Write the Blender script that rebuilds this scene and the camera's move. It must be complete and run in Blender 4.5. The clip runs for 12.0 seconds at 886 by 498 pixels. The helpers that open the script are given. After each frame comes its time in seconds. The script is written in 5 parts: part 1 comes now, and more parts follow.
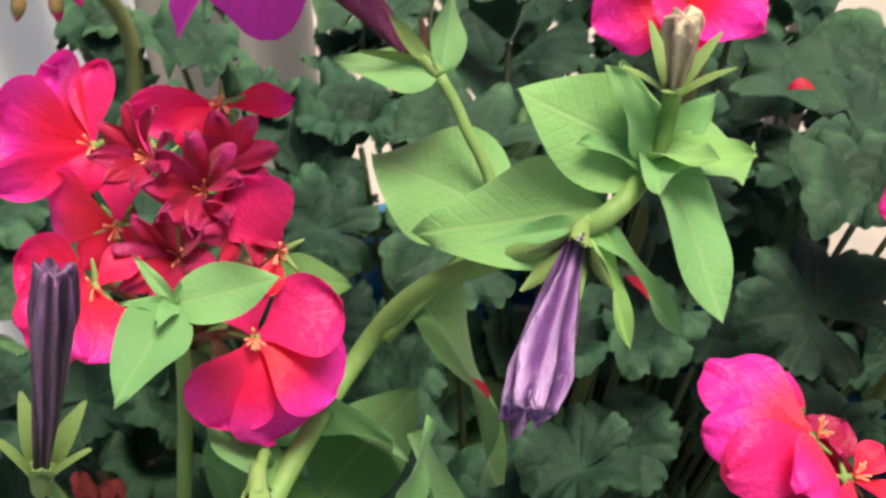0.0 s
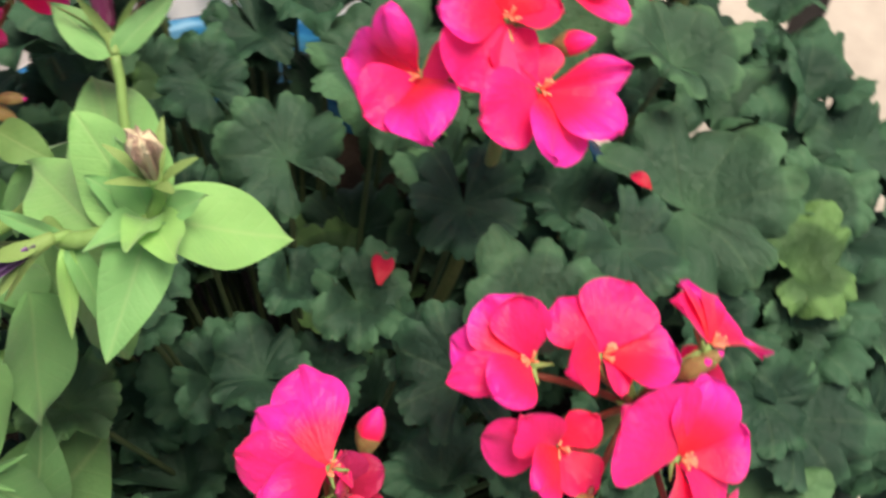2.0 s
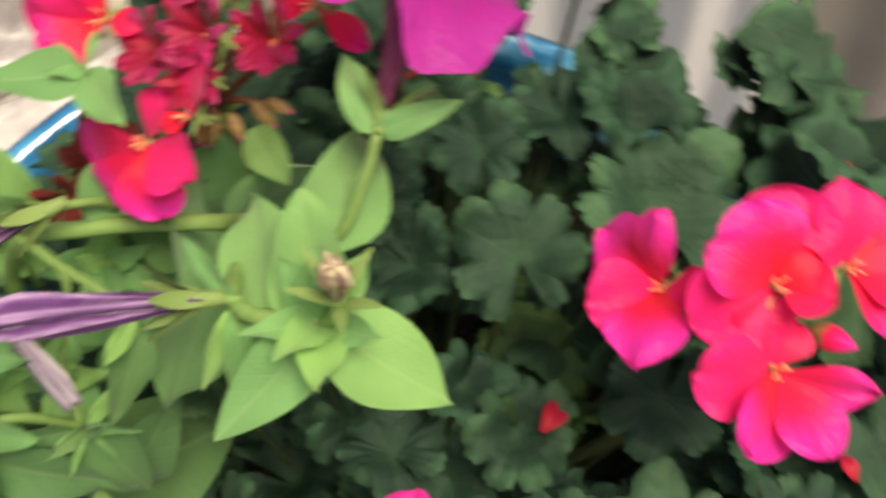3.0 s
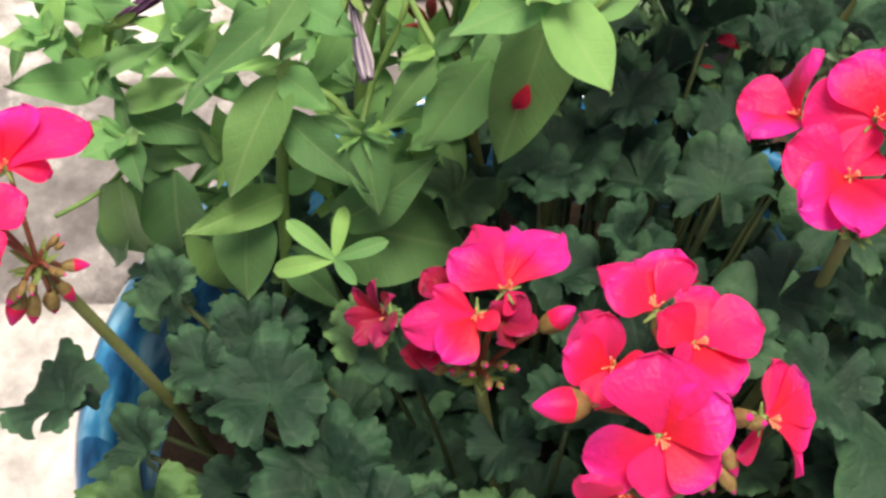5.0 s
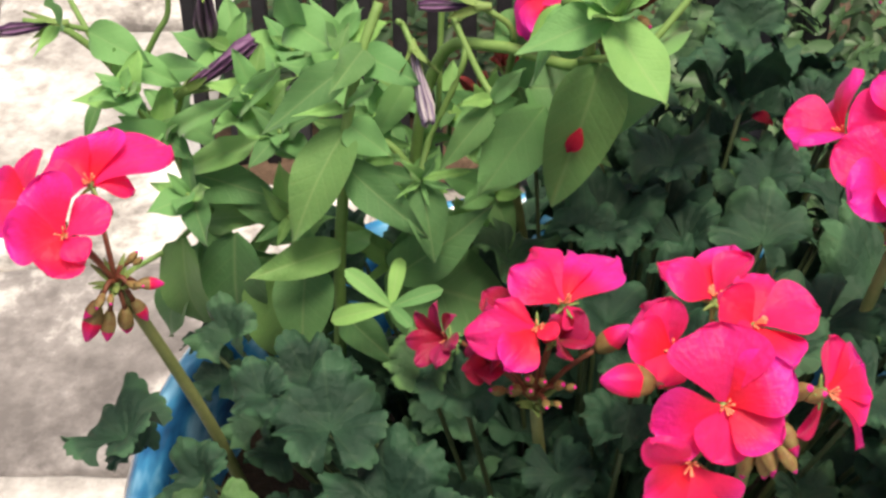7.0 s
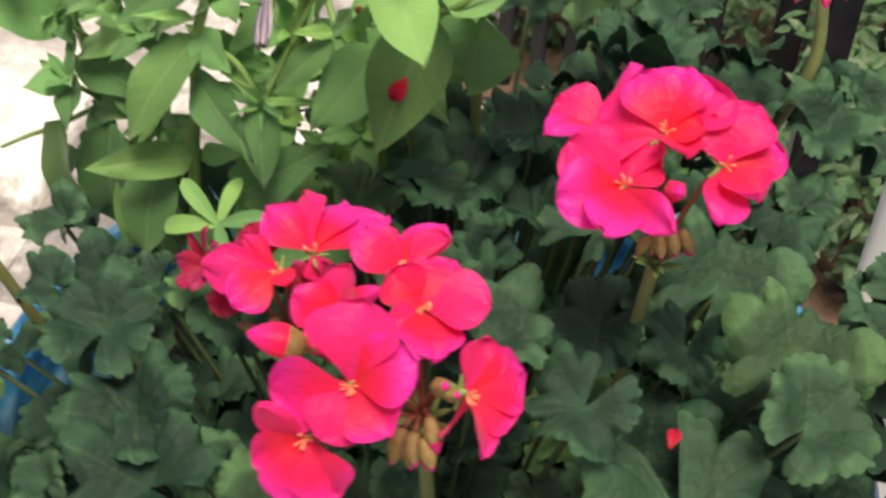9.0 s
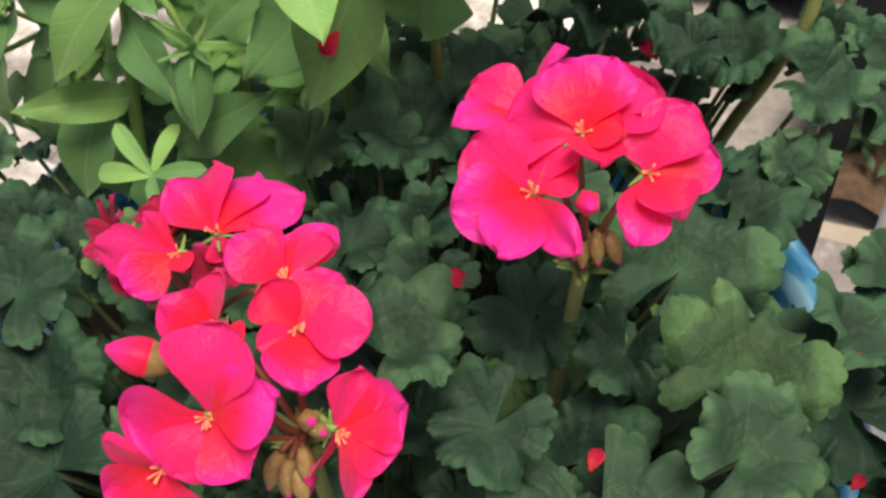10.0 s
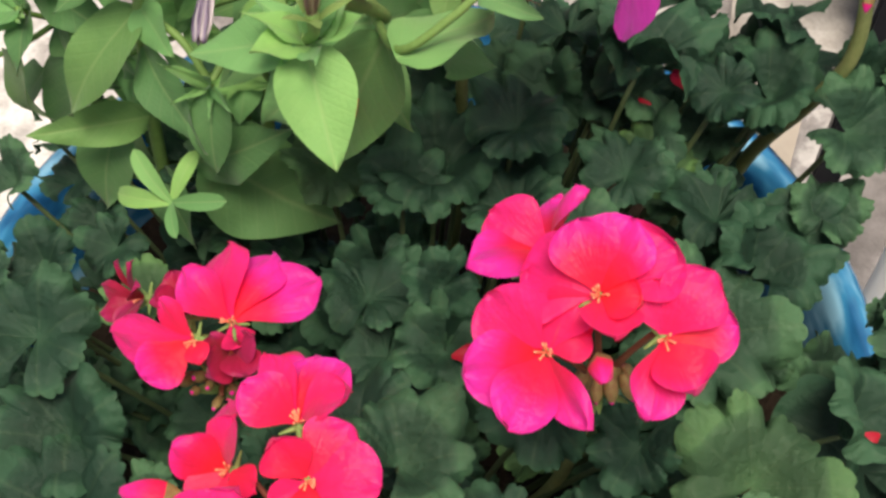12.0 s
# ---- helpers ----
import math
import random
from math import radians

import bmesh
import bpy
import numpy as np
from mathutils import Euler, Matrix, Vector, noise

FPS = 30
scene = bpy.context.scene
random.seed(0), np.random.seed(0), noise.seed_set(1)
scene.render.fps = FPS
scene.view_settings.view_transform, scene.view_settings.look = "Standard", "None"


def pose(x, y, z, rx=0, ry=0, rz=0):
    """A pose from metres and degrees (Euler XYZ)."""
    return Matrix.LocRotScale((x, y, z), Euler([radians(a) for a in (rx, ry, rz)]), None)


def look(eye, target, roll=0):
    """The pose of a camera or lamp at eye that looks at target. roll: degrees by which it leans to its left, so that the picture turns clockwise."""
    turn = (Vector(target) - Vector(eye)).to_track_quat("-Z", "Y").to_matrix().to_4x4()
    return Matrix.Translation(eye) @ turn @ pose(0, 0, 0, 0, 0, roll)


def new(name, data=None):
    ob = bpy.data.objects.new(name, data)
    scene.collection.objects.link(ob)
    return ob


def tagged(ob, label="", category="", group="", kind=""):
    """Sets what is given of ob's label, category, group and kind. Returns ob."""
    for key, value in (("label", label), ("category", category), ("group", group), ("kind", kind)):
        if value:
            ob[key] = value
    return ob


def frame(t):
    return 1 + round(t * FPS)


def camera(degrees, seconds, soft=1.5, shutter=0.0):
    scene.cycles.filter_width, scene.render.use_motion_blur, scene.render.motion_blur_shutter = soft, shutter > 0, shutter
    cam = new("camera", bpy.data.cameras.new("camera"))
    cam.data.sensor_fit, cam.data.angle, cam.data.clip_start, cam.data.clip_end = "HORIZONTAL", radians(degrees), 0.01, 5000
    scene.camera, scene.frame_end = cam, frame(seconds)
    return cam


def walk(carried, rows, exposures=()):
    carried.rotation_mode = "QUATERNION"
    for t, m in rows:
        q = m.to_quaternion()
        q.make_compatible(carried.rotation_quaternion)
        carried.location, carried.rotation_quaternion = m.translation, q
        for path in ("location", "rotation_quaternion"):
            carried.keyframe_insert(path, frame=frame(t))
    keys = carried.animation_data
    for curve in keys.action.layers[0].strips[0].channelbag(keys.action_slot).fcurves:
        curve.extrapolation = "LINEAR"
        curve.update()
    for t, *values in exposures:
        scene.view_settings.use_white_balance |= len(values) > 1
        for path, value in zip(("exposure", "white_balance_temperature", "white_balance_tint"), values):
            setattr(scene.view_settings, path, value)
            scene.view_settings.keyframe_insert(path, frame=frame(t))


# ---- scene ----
cam = camera(35.00, 12.0, 2.7, 0.5)

PATH = [
    (0, look((-0.1723, 0.0351, 1.6028), (0.0672, 0.0097, 1.2834), 0.26)),
    (0.5, look((-0.1347, 0.0185, 1.6248), (0.0599, 0.0137, 1.2754), -1.33)),
    (1, look((-0.0978, -0.0090, 1.6395), (0.0713, -0.0124, 1.2770), 2.01)),
    (1.5, look((-0.0966, -0.0719, 1.6278), (0.0673, -0.0240, 1.2661), -0.25)),
    (2, look((-0.0850, -0.1538, 1.6853), (0.0495, -0.0643, 1.3194), -5.25)),
    (2.5, look((-0.0505, -0.1474, 1.6911), (0.0656, -0.0478, 1.3215), 0.46)),
    (3, look((-0.0291, -0.1239, 1.6847), (0.0432, 0.0093, 1.3145), -4.26)),
    (3.5, look((-0.0390, -0.1636, 1.6910), (-0.0127, 0.0128, 1.3330), -5.00)),
    (3.7, look((-0.0441, -0.1973, 1.6962), (-0.0202, -0.0092, 1.3440), -2.11)),
    (5.3, look((-0.0503, -0.3697, 1.6741), (-0.0462, -0.1015, 1.3774), -1.22)),
    (5.5, look((-0.0584, -0.3741, 1.6730), (-0.0556, -0.1019, 1.3798), -1.26)),
    (6, look((-0.0677, -0.3847, 1.6650), (-0.0651, -0.1022, 1.3818), -1.01)),
    (6.5, look((-0.0689, -0.4028, 1.6486), (-0.0622, -0.1046, 1.3821), -0.80)),
    (6.7, look((-0.0705, -0.4114, 1.6434), (-0.0625, -0.1076, 1.3834), -0.48)),
    (8.3, look((-0.0019, -0.4299, 1.6535), (-0.0247, -0.1292, 1.3907), 1.15)),
    (8.5, look((0.0266, -0.4230, 1.6517), (-0.0075, -0.1263, 1.3856), 2.00)),
    (9, look((0.0845, -0.3881, 1.6419), (0.0307, -0.1046, 1.3648), 2.33)),
    (9.5, look((0.1136, -0.3512, 1.6361), (0.0473, -0.0861, 1.3440), 0.91)),
    (10, look((0.1223, -0.3140, 1.6404), (0.0512, -0.0678, 1.3333), -0.05)),
    (10.5, look((0.1210, -0.2849, 1.6492), (0.0497, -0.0644, 1.3232), -0.39)),
    (11, look((0.1134, -0.2650, 1.6642), (0.0440, -0.0580, 1.3291), -0.48)),
    (11.5, look((0.1094, -0.2457, 1.6764), (0.0421, -0.0471, 1.3357), -1.06)),
    (12, look((0.1052, -0.2360, 1.6912), (0.0386, -0.0418, 1.3480), -1.24)),
]
walk(cam, PATH, [(0.0, 1.0, 7500, 12), (2.0, 0.95, 7600, 12), (3.7, 0.6, 8800, 12), (5.3, 0.78, 7600, 11), (6.7, 0.78, 7700, 11), (9.0, 0.66, 8000, 11), (12.0, 0.6, 7600, 10)])

# ---------------------------------------------------------------- light
world = bpy.data.worlds.new("overcast_sky")
scene.world = world
world.use_nodes = True
_wn = world.node_tree.nodes
_sky = _wn.new("ShaderNodeTexSky")
_sky.sky_type = "NISHITA"
_sky.sun_disc = False
_sky.sun_elevation = radians(76)
_sky.sun_rotation = radians(150)
_sky.dust_density = 3.0
world.node_tree.links.new(_sky.outputs[0], _wn["Background"].inputs[0])
_wn["Background"].inputs[1].default_value = 0.075
_sun = bpy.data.lights.new("sun", "SUN")
_sun.energy = 3.1
_sun.angle = radians(26)
_sun.color = (1.0, 0.96, 0.9)
sun = new("sun", _sun)
sun.matrix_world = look((0.4, -0.68, 3.6), (0, 0, 0.4))



# ---------------------------------------------------------------- materials
def material(name, rough=0.5, spec=0.5):
    m = bpy.data.materials.new(name)
    m.use_nodes = True
    b = m.node_tree.nodes["Principled BSDF"]
    b.inputs["Roughness"].default_value = rough
    b.inputs["Specular IOR Level"].default_value = spec
    return m, m.node_tree.nodes, m.node_tree.links, b


def ramp(nodes, links, fac, stops):
    r = nodes.new("ShaderNodeValToRGB")
    while len(r.color_ramp.elements) < len(stops):
        r.color_ramp.elements.new(0.5)
    for e, (p, c) in zip(r.color_ramp.elements, stops):
        e.position, e.color = p, (*c, 1)
    links.new(fac, r.inputs[0])
    return r.outputs[0]


def math_node(nodes, links, op, a, b=None, clamp=False):
    n = nodes.new("ShaderNodeMath")
    n.operation, n.use_clamp = op, clamp
    for i, v in enumerate((a, b)):
        if v is None:
            continue
        if isinstance(v, (int, float)):
            n.inputs[i].default_value = v
        else:
            links.new(v, n.inputs[i])
    return n.outputs[0]


def noise_tex(nodes, links, vec, scale, detail=4, rough=0.55):
    n = nodes.new("ShaderNodeTexNoise")
    n.inputs["Scale"].default_value, n.inputs["Detail"].default_value = scale, detail
    n.inputs["Roughness"].default_value = rough
    links.new(vec, n.inputs["Vector"])
    return n.outputs["Fac"]


def mix(nodes, links, fac, a, b, blend="MIX"):
    n = nodes.new("ShaderNodeMix")
    n.data_type, n.blend_type = "RGBA", blend
    for i, v in ((0, fac), (6, a), (7, b)):
        if isinstance(v, (int, float)):
            n.inputs[i].default_value = v
        elif isinstance(v, tuple):
            n.inputs[i].default_value = (*v, 1)
        else:
            links.new(v, n.inputs[i])
    return n.outputs[2]


def bump(nodes, links, bsdf, height, strength, dist):
    n = nodes.new("ShaderNodeBump")
    n.inputs["Strength"].default_value, n.inputs["Distance"].default_value = strength, dist
    links.new(height, n.inputs["Height"])
    links.new(n.outputs[0], bsdf.inputs["Normal"])


def see_through(m, nodes, links, bsdf, colour, amount):
    """Lets some light pass through a thin leaf or petal."""
    t = nodes.new("ShaderNodeBsdfTranslucent")
    links.new(colour, t.inputs[0])
    x = nodes.new("ShaderNodeMixShader")
    x.inputs[0].default_value = amount
    links.new(bsdf.outputs[0], x.inputs[1])
    links.new(t.outputs[0], x.inputs[2])
    links.new(x.outputs[0], nodes["Material Output"].inputs[0])


def geranium_leaf_material():
    """Dull blue-green leaf, paler palmate veins, faint darker zone."""
    m, n, l, b = material("geranium_leaf", 0.55, 0.27)
    tc = n.new("ShaderNodeTexCoord").outputs["Object"]
    sep = n.new("ShaderNodeSeparateXYZ")
    l.new(tc, sep.inputs[0])
    ang = math_node(n, l, "ARCTAN2", sep.outputs[1], sep.outputs[0])
    rad = n.new("ShaderNodeVectorMath")
    rad.operation = "LENGTH"
    l.new(tc, rad.inputs[0])
    c = math_node(n, l, "COSINE", math_node(n, l, "MULTIPLY", ang, 7.0))
    vein = math_node(n, l, "POWER", math_node(n, l, "MAXIMUM", c, 0.0), 40.0)
    rnd = n.new("ShaderNodeObjectInfo").outputs["Random"]
    base = ramp(n, l, rnd, [(0.0, (0.011, 0.038, 0.024)), (0.5, (0.020, 0.059, 0.036)), (0.9, (0.033, 0.084, 0.047)), (1.0, (0.055, 0.12, 0.042))])
    # outer stops: pale hairy margin plus back light painted into the colour
    zone = ramp(n, l, rad.outputs["Value"], [(0.0, (1.25, 1.3, 1.15)), (0.35, (1.0, 1.0, 1.0)), (0.6, (0.82, 0.82, 0.85)), (0.8, (1.0, 1.0, 1.0)), (0.9, (1.1, 1.1, 1.05)), (0.97, (1.5, 1.5, 1.35)), (1.0, (2.1, 2.0, 1.7))])
    col = mix(n, l, 1.0, base, zone, "MULTIPLY")
    blot = noise_tex(n, l, tc, 5.0, 5)
    col = mix(n, l, math_node(n, l, "MULTIPLY", blot, 0.45), col, (0.018, 0.048, 0.026))
    col = mix(n, l, math_node(n, l, "MULTIPLY", vein, 0.13), col, (0.12, 0.19, 0.1))
    l.new(col, b.inputs["Base Color"])
    see_through(m, n, l, b, col, 0.07)
    fine = math_node(n, l, "ADD", math_node(n, l, "MULTIPLY", noise_tex(n, l, tc, 55.0, 3), 0.3), math_node(n, l, "MULTIPLY", noise_tex(n, l, tc, 5.0, 2), 1.2))
    hgt = math_node(n, l, "ADD", math_node(n, l, "MULTIPLY", fine, 1.0), math_node(n, l, "MULTIPLY", vein, -0.08))
    bump(n, l, b, hgt, 0.32, 0.05)
    return m


def petunia_leaf_material(name, tone):
    """Soft yellow-green leaf with a pale midrib and a felted sheen."""
    m, n, l, b = material(name, 0.6, 0.25)
    tc = n.new("ShaderNodeTexCoord").outputs["Object"]
    sep = n.new("ShaderNodeSeparateXYZ")
    l.new(tc, sep.inputs[0])
    ay = math_node(n, l, "ABSOLUTE", sep.outputs[1])
    rib = math_node(n, l, "SUBTRACT", 1.0, math_node(n, l, "MULTIPLY", ay, 45.0), clamp=True)
    side = math_node(n, l, "SINE", math_node(n, l, "MULTIPLY", math_node(n, l, "SUBTRACT", sep.outputs[0], math_node(n, l, "MULTIPLY", ay, 0.9)), 48.0))
    side = math_node(n, l, "POWER", math_node(n, l, "MAXIMUM", side, 0.0), 14.0)
    rnd = n.new("ShaderNodeObjectInfo").outputs["Random"]
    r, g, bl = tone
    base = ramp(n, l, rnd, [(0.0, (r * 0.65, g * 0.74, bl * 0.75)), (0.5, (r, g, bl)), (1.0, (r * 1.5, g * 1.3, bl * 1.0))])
    blot = noise_tex(n, l, tc, 4.0, 4)
    col = mix(n, l, math_node(n, l, "MULTIPLY", blot, 0.5), base, (r * 0.6, g * 0.75, bl * 0.7))
    col = mix(n, l, math_node(n, l, "MULTIPLY", rib, 0.2), col, (0.42, 0.52, 0.25))
    col = mix(n, l, math_node(n, l, "MULTIPLY", side, 0.05), col, (0.42, 0.52, 0.25))
    l.new(col, b.inputs["Base Color"])
    see_through(m, n, l, b, col, 0.33)
    b.inputs["Sheen Weight"].default_value = 0.2
    hgt = math_node(n, l, "SUBTRACT", math_node(n, l, "MULTIPLY", noise_tex(n, l, tc, 30.0, 3), 0.4), math_node(n, l, "ADD", rib, math_node(n, l, "MULTIPLY", side, 0.3)))
    bump(n, l, b, hgt, 0.16, 0.03)
    return m


def petal_material(name, inner, mid, outer, lit=0.36):
    """Velvety petal whose colour shifts from throat to rim."""
    m, n, l, b = material(name, 0.45, 0.3)
    tc = n.new("ShaderNodeTexCoord").outputs["Object"]
    rad = n.new("ShaderNodeVectorMath")
    rad.operation = "LENGTH"
    l.new(tc, rad.inputs[0])
    isl = n.new("ShaderNodeNewGeometry").outputs["Random Per Island"]
    col = ramp(n, l, rad.outputs["Value"], [(0.0, inner), (0.3, inner), (0.6, mid), (0.95, outer)])
    pick = ramp(n, l, isl, [(0.25, (0, 0, 0)), (0.8, (1, 1, 1))])
    col = mix(n, l, math_node(n, l, "MULTIPLY", pick, 0.8), col, mix(n, l, 0.6, outer, inner))
    stripe = noise_tex(n, l, tc, 2.2, 2)
    col = mix(n, l, math_node(n, l, "MULTIPLY", stripe, 0.5), col, mid)
    ray_dir = n.new("ShaderNodeVectorMath")
    ray_dir.operation = "NORMALIZE"
    l.new(tc, ray_dir.inputs[0])
    veins = noise_tex(n, l, ray_dir.outputs[0], 15.0, 3)
    col = mix(n, l, math_node(n, l, "MULTIPLY", math_node(n, l, "POWER", veins, 3.0), 0.9), col, (inner[0] * 0.75, inner[1] * 0.6, inner[2] * 0.7))
    l.new(col, b.inputs["Base Color"])
    see_through(m, n, l, b, col, lit)
    b.inputs["Sheen Weight"].default_value = 0.1
    bump(n, l, b, math_node(n, l, "ADD", noise_tex(n, l, tc, 7.0, 2), math_node(n, l, "MULTIPLY", veins, 0.7)), 0.16, 0.04)
    return m


def plain_material(name, stops, scale, rough=0.6, spec=0.4, relief=0.3, dist=0.01, metal=0.0):
    """A grained surface: two scales of noise through a colour ramp."""
    m, n, l, b = material(name, rough, spec)
    tc = n.new("ShaderNodeTexCoord").outputs["Object"]
    a = noise_tex(n, l, tc, scale, 6)
    c = noise_tex(n, l, tc, scale * 7, 4)
    f = math_node(n, l, "ADD", math_node(n, l, "MULTIPLY", a, 0.7), math_node(n, l, "MULTIPLY", c, 0.3))
    l.new(ramp(n, l, f, stops), b.inputs["Base Color"])
    b.inputs["Metallic"].default_value = metal
    bump(n, l, b, f, relief, dist)
    return m


LEAF = geranium_leaf_material()
PET_LEAF = petunia_leaf_material("petunia_leaf", (0.215, 0.46, 0.165))
# darker copy of the leaf colour: shade painted into low and hanging leaves
PET_DARK = petunia_leaf_material("petunia_leaf_shade_tone", (0.12, 0.27, 0.10))
PETAL = petal_material("geranium_petal", (0.95, 0.024, 0.045), (0.95, 0.018, 0.12), (0.95, 0.042, 0.62), 0.42)
OLD_PETAL = petal_material("faded_petal", (0.35, 0.008, 0.02), (0.45, 0.01, 0.06), (0.55, 0.05, 0.34))
FALLEN_RED = petal_material("fallen_petal", (0.5, 0.01, 0.02), (0.55, 0.01, 0.04), (0.6, 0.015, 0.12))
MAGENTA = petal_material("petunia_petal", (0.45, 0.012, 0.28), (0.74, 0.025, 0.46), (0.95, 0.10, 0.74), 0.6)


def pleated_material(name, dark, mid, pale, folds=7, twist=2.5):
    """A collapsed flower: stripes along its folds, thin papery grain."""
    m, n, l, b = material(name, 0.42, 0.45)
    tc = n.new("ShaderNodeTexCoord").outputs["Object"]
    sep = n.new("ShaderNodeSeparateXYZ")
    l.new(tc, sep.inputs[0])
    ang = math_node(n, l, "MULTIPLY", math_node(n, l, "ARCTAN2", sep.outputs[1], sep.outputs[0]), float(folds))
    fold = math_node(n, l, "COSINE", math_node(n, l, "ADD", ang, math_node(n, l, "MULTIPLY", sep.outputs[2], twist)))
    mp = n.new("ShaderNodeMapping")
    mp.inputs["Scale"].default_value = (1, 1, 0.12)
    l.new(tc, mp.inputs[0])
    grain = noise_tex(n, l, mp.outputs[0], 14.0, 4)
    f = math_node(n, l, "ADD", math_node(n, l, "MULTIPLY", fold, 0.2), math_node(n, l, "ADD", math_node(n, l, "MULTIPLY", grain, 0.6), math_node(n, l, "MULTIPLY", sep.outputs[2], 0.22)))
    l.new(ramp(n, l, f, [(0.18, dark), (0.42, mid), (0.72, pale)]), b.inputs["Base Color"])
    bump(n, l, b, grain, 0.4, 0.04)
    return m


WILT = pleated_material("wilted_petunia", (0.04, 0.012, 0.06), (0.13, 0.04, 0.17), (0.42, 0.27, 0.48))
WILT_DARK = pleated_material("withered_petunia", (0.015, 0.005, 0.022), (0.06, 0.014, 0.065), (0.24, 0.12, 0.25))
WILT_PALE = pleated_material("withered_pale_petunia", (0.05, 0.03, 0.08), (0.28, 0.22, 0.32), (0.62, 0.57, 0.57))
BUFF = pleated_material("buff_bud", (0.16, 0.09, 0.08), (0.34, 0.24, 0.17), (0.62, 0.55, 0.36), 5, 0.5)
TUBE = pleated_material("petunia_tube", (0.10, 0.012, 0.05), (0.20, 0.03, 0.10), (0.34, 0.09, 0.20), 10, 0.0)
DRIED = plain_material("dried_petal", [(0.3, (0.07, 0.012, 0.012)), (0.5, (0.2, 0.02, 0.02)), (0.7, (0.34, 0.06, 0.04))], 9.0, 0.7, relief=0.5, dist=0.02)
STEM = plain_material("geranium_stem", [(0.3, (0.12, 0.155, 0.05)), (0.6, (0.22, 0.245, 0.095)), (0.8, (0.22, 0.19, 0.085))], 60.0, 0.55, relief=0.2, dist=0.001)
PEDICEL = plain_material("pedicel", [(0.3, (0.12, 0.03, 0.02)), (0.7, (0.22, 0.08, 0.04))], 60.0, 0.55, relief=0.2, dist=0.001)
LEAF_STALK = plain_material("geranium_leaf_stalk", [(0.3, (0.045, 0.075, 0.03)), (0.7, (0.085, 0.12, 0.05))], 60.0, 0.6, relief=0.2, dist=0.001)
PET_STEM = plain_material("petunia_stem", [(0.3, (0.11, 0.21, 0.05)), (0.7, (0.19, 0.33, 0.10))], 60.0, 0.6, relief=0.2, dist=0.001)
CALYX = plain_material("calyx", [(0.3, (0.12, 0.20, 0.055)), (0.7, (0.23, 0.35, 0.11))], 80.0, 0.6, relief=0.2, dist=0.001)
BUD_HUSK = plain_material("bud_husk", [(0.3, (0.16, 0.06, 0.03)), (0.5, (0.22, 0.15, 0.055)), (0.75, (0.22, 0.23, 0.08))], 4.0, 0.6, relief=0.3, dist=0.001)
STAMEN = plain_material("stamen", [(0.3, (0.75, 0.12, 0.06)), (0.7, (0.85, 0.4, 0.25))], 200.0, 0.5, relief=0.1, dist=0.001)
SOIL = plain_material("soil", [(0.3, (0.012, 0.008, 0.006)), (0.7, (0.045, 0.03, 0.02))], 25.0, 0.95, 0.2, 1.0, 0.02)


def glaze_material():
    """Thick blue stoneware glaze; pale streaks round the rim are painted-in reflections."""
    m, n, l, b = material("blue_glaze", 0.07, 0.6)
    tc = n.new("ShaderNodeTexCoord").outputs["Object"]
    sep = n.new("ShaderNodeSeparateXYZ")
    l.new(tc, sep.inputs[0])
    com = n.new("ShaderNodeCombineXYZ")
    l.new(math_node(n, l, "MULTIPLY", math_node(n, l, "ARCTAN2", sep.outputs[1], sep.outputs[0]), 2.5), com.inputs[0])
    l.new(math_node(n, l, "MULTIPLY", sep.outputs[2], 22.0), com.inputs[1])
    rad = n.new("ShaderNodeVectorMath")
    rad.operation = "LENGTH"
    flat = n.new("ShaderNodeCombineXYZ")
    l.new(sep.outputs[0], flat.inputs[0])
    l.new(sep.outputs[1], flat.inputs[1])
    l.new(flat.outputs[0], rad.inputs[0])
    l.new(math_node(n, l, "MULTIPLY", rad.outputs["Value"], 40.0), com.inputs[2])
    a = noise_tex(n, l, com.outputs[0], 1.6, 3, 0.5)
    c = noise_tex(n, l, tc, 9.0, 3)
    f = math_node(n, l, "ADD", math_node(n, l, "MULTIPLY", a, 0.75), math_node(n, l, "MULTIPLY", c, 0.25))
    # lightest stop paints the sky's highlight into the glaze
    l.new(ramp(n, l, f, [(0.36, (0.004, 0.035, 0.10)), (0.45, (0.010, 0.11, 0.27)), (0.53, (0.035, 0.25, 0.48)), (0.62, (0.28, 0.60, 0.82))]), b.inputs["Base Color"])
    b.inputs["Coat Weight"].default_value = 0.5
    b.inputs["Coat Roughness"].default_value = 0.04
    bump(n, l, b, a, 0.25, 0.004)
    return m


GLAZE = glaze_material()


def stone_material(name, stops):
    """Weathered paving stone: blotches, pits and broad stains."""
    m, n, l, b = material(name, 0.85, 0.3)
    tc = n.new("ShaderNodeTexCoord").outputs["Object"]
    a = noise_tex(n, l, tc, 4.5, 8, 0.64)
    c = noise_tex(n, l, tc, 22.0, 6, 0.65)
    f = math_node(n, l, "ADD", math_node(n, l, "MULTIPLY", a, 0.62), math_node(n, l, "MULTIPLY", c, 0.38))
    col = ramp(n, l, f, stops)
    big = noise_tex(n, l, tc, 1.1, 3)
    col = mix(n, l, ramp(n, l, big, [(0.42, (0.5, 0.5, 0.5)), (0.6, (0, 0, 0))]), col, stops[1][1])
    l.new(col, b.inputs["Base Color"])
    bump(n, l, b, f, 0.7, 0.03)
    return m


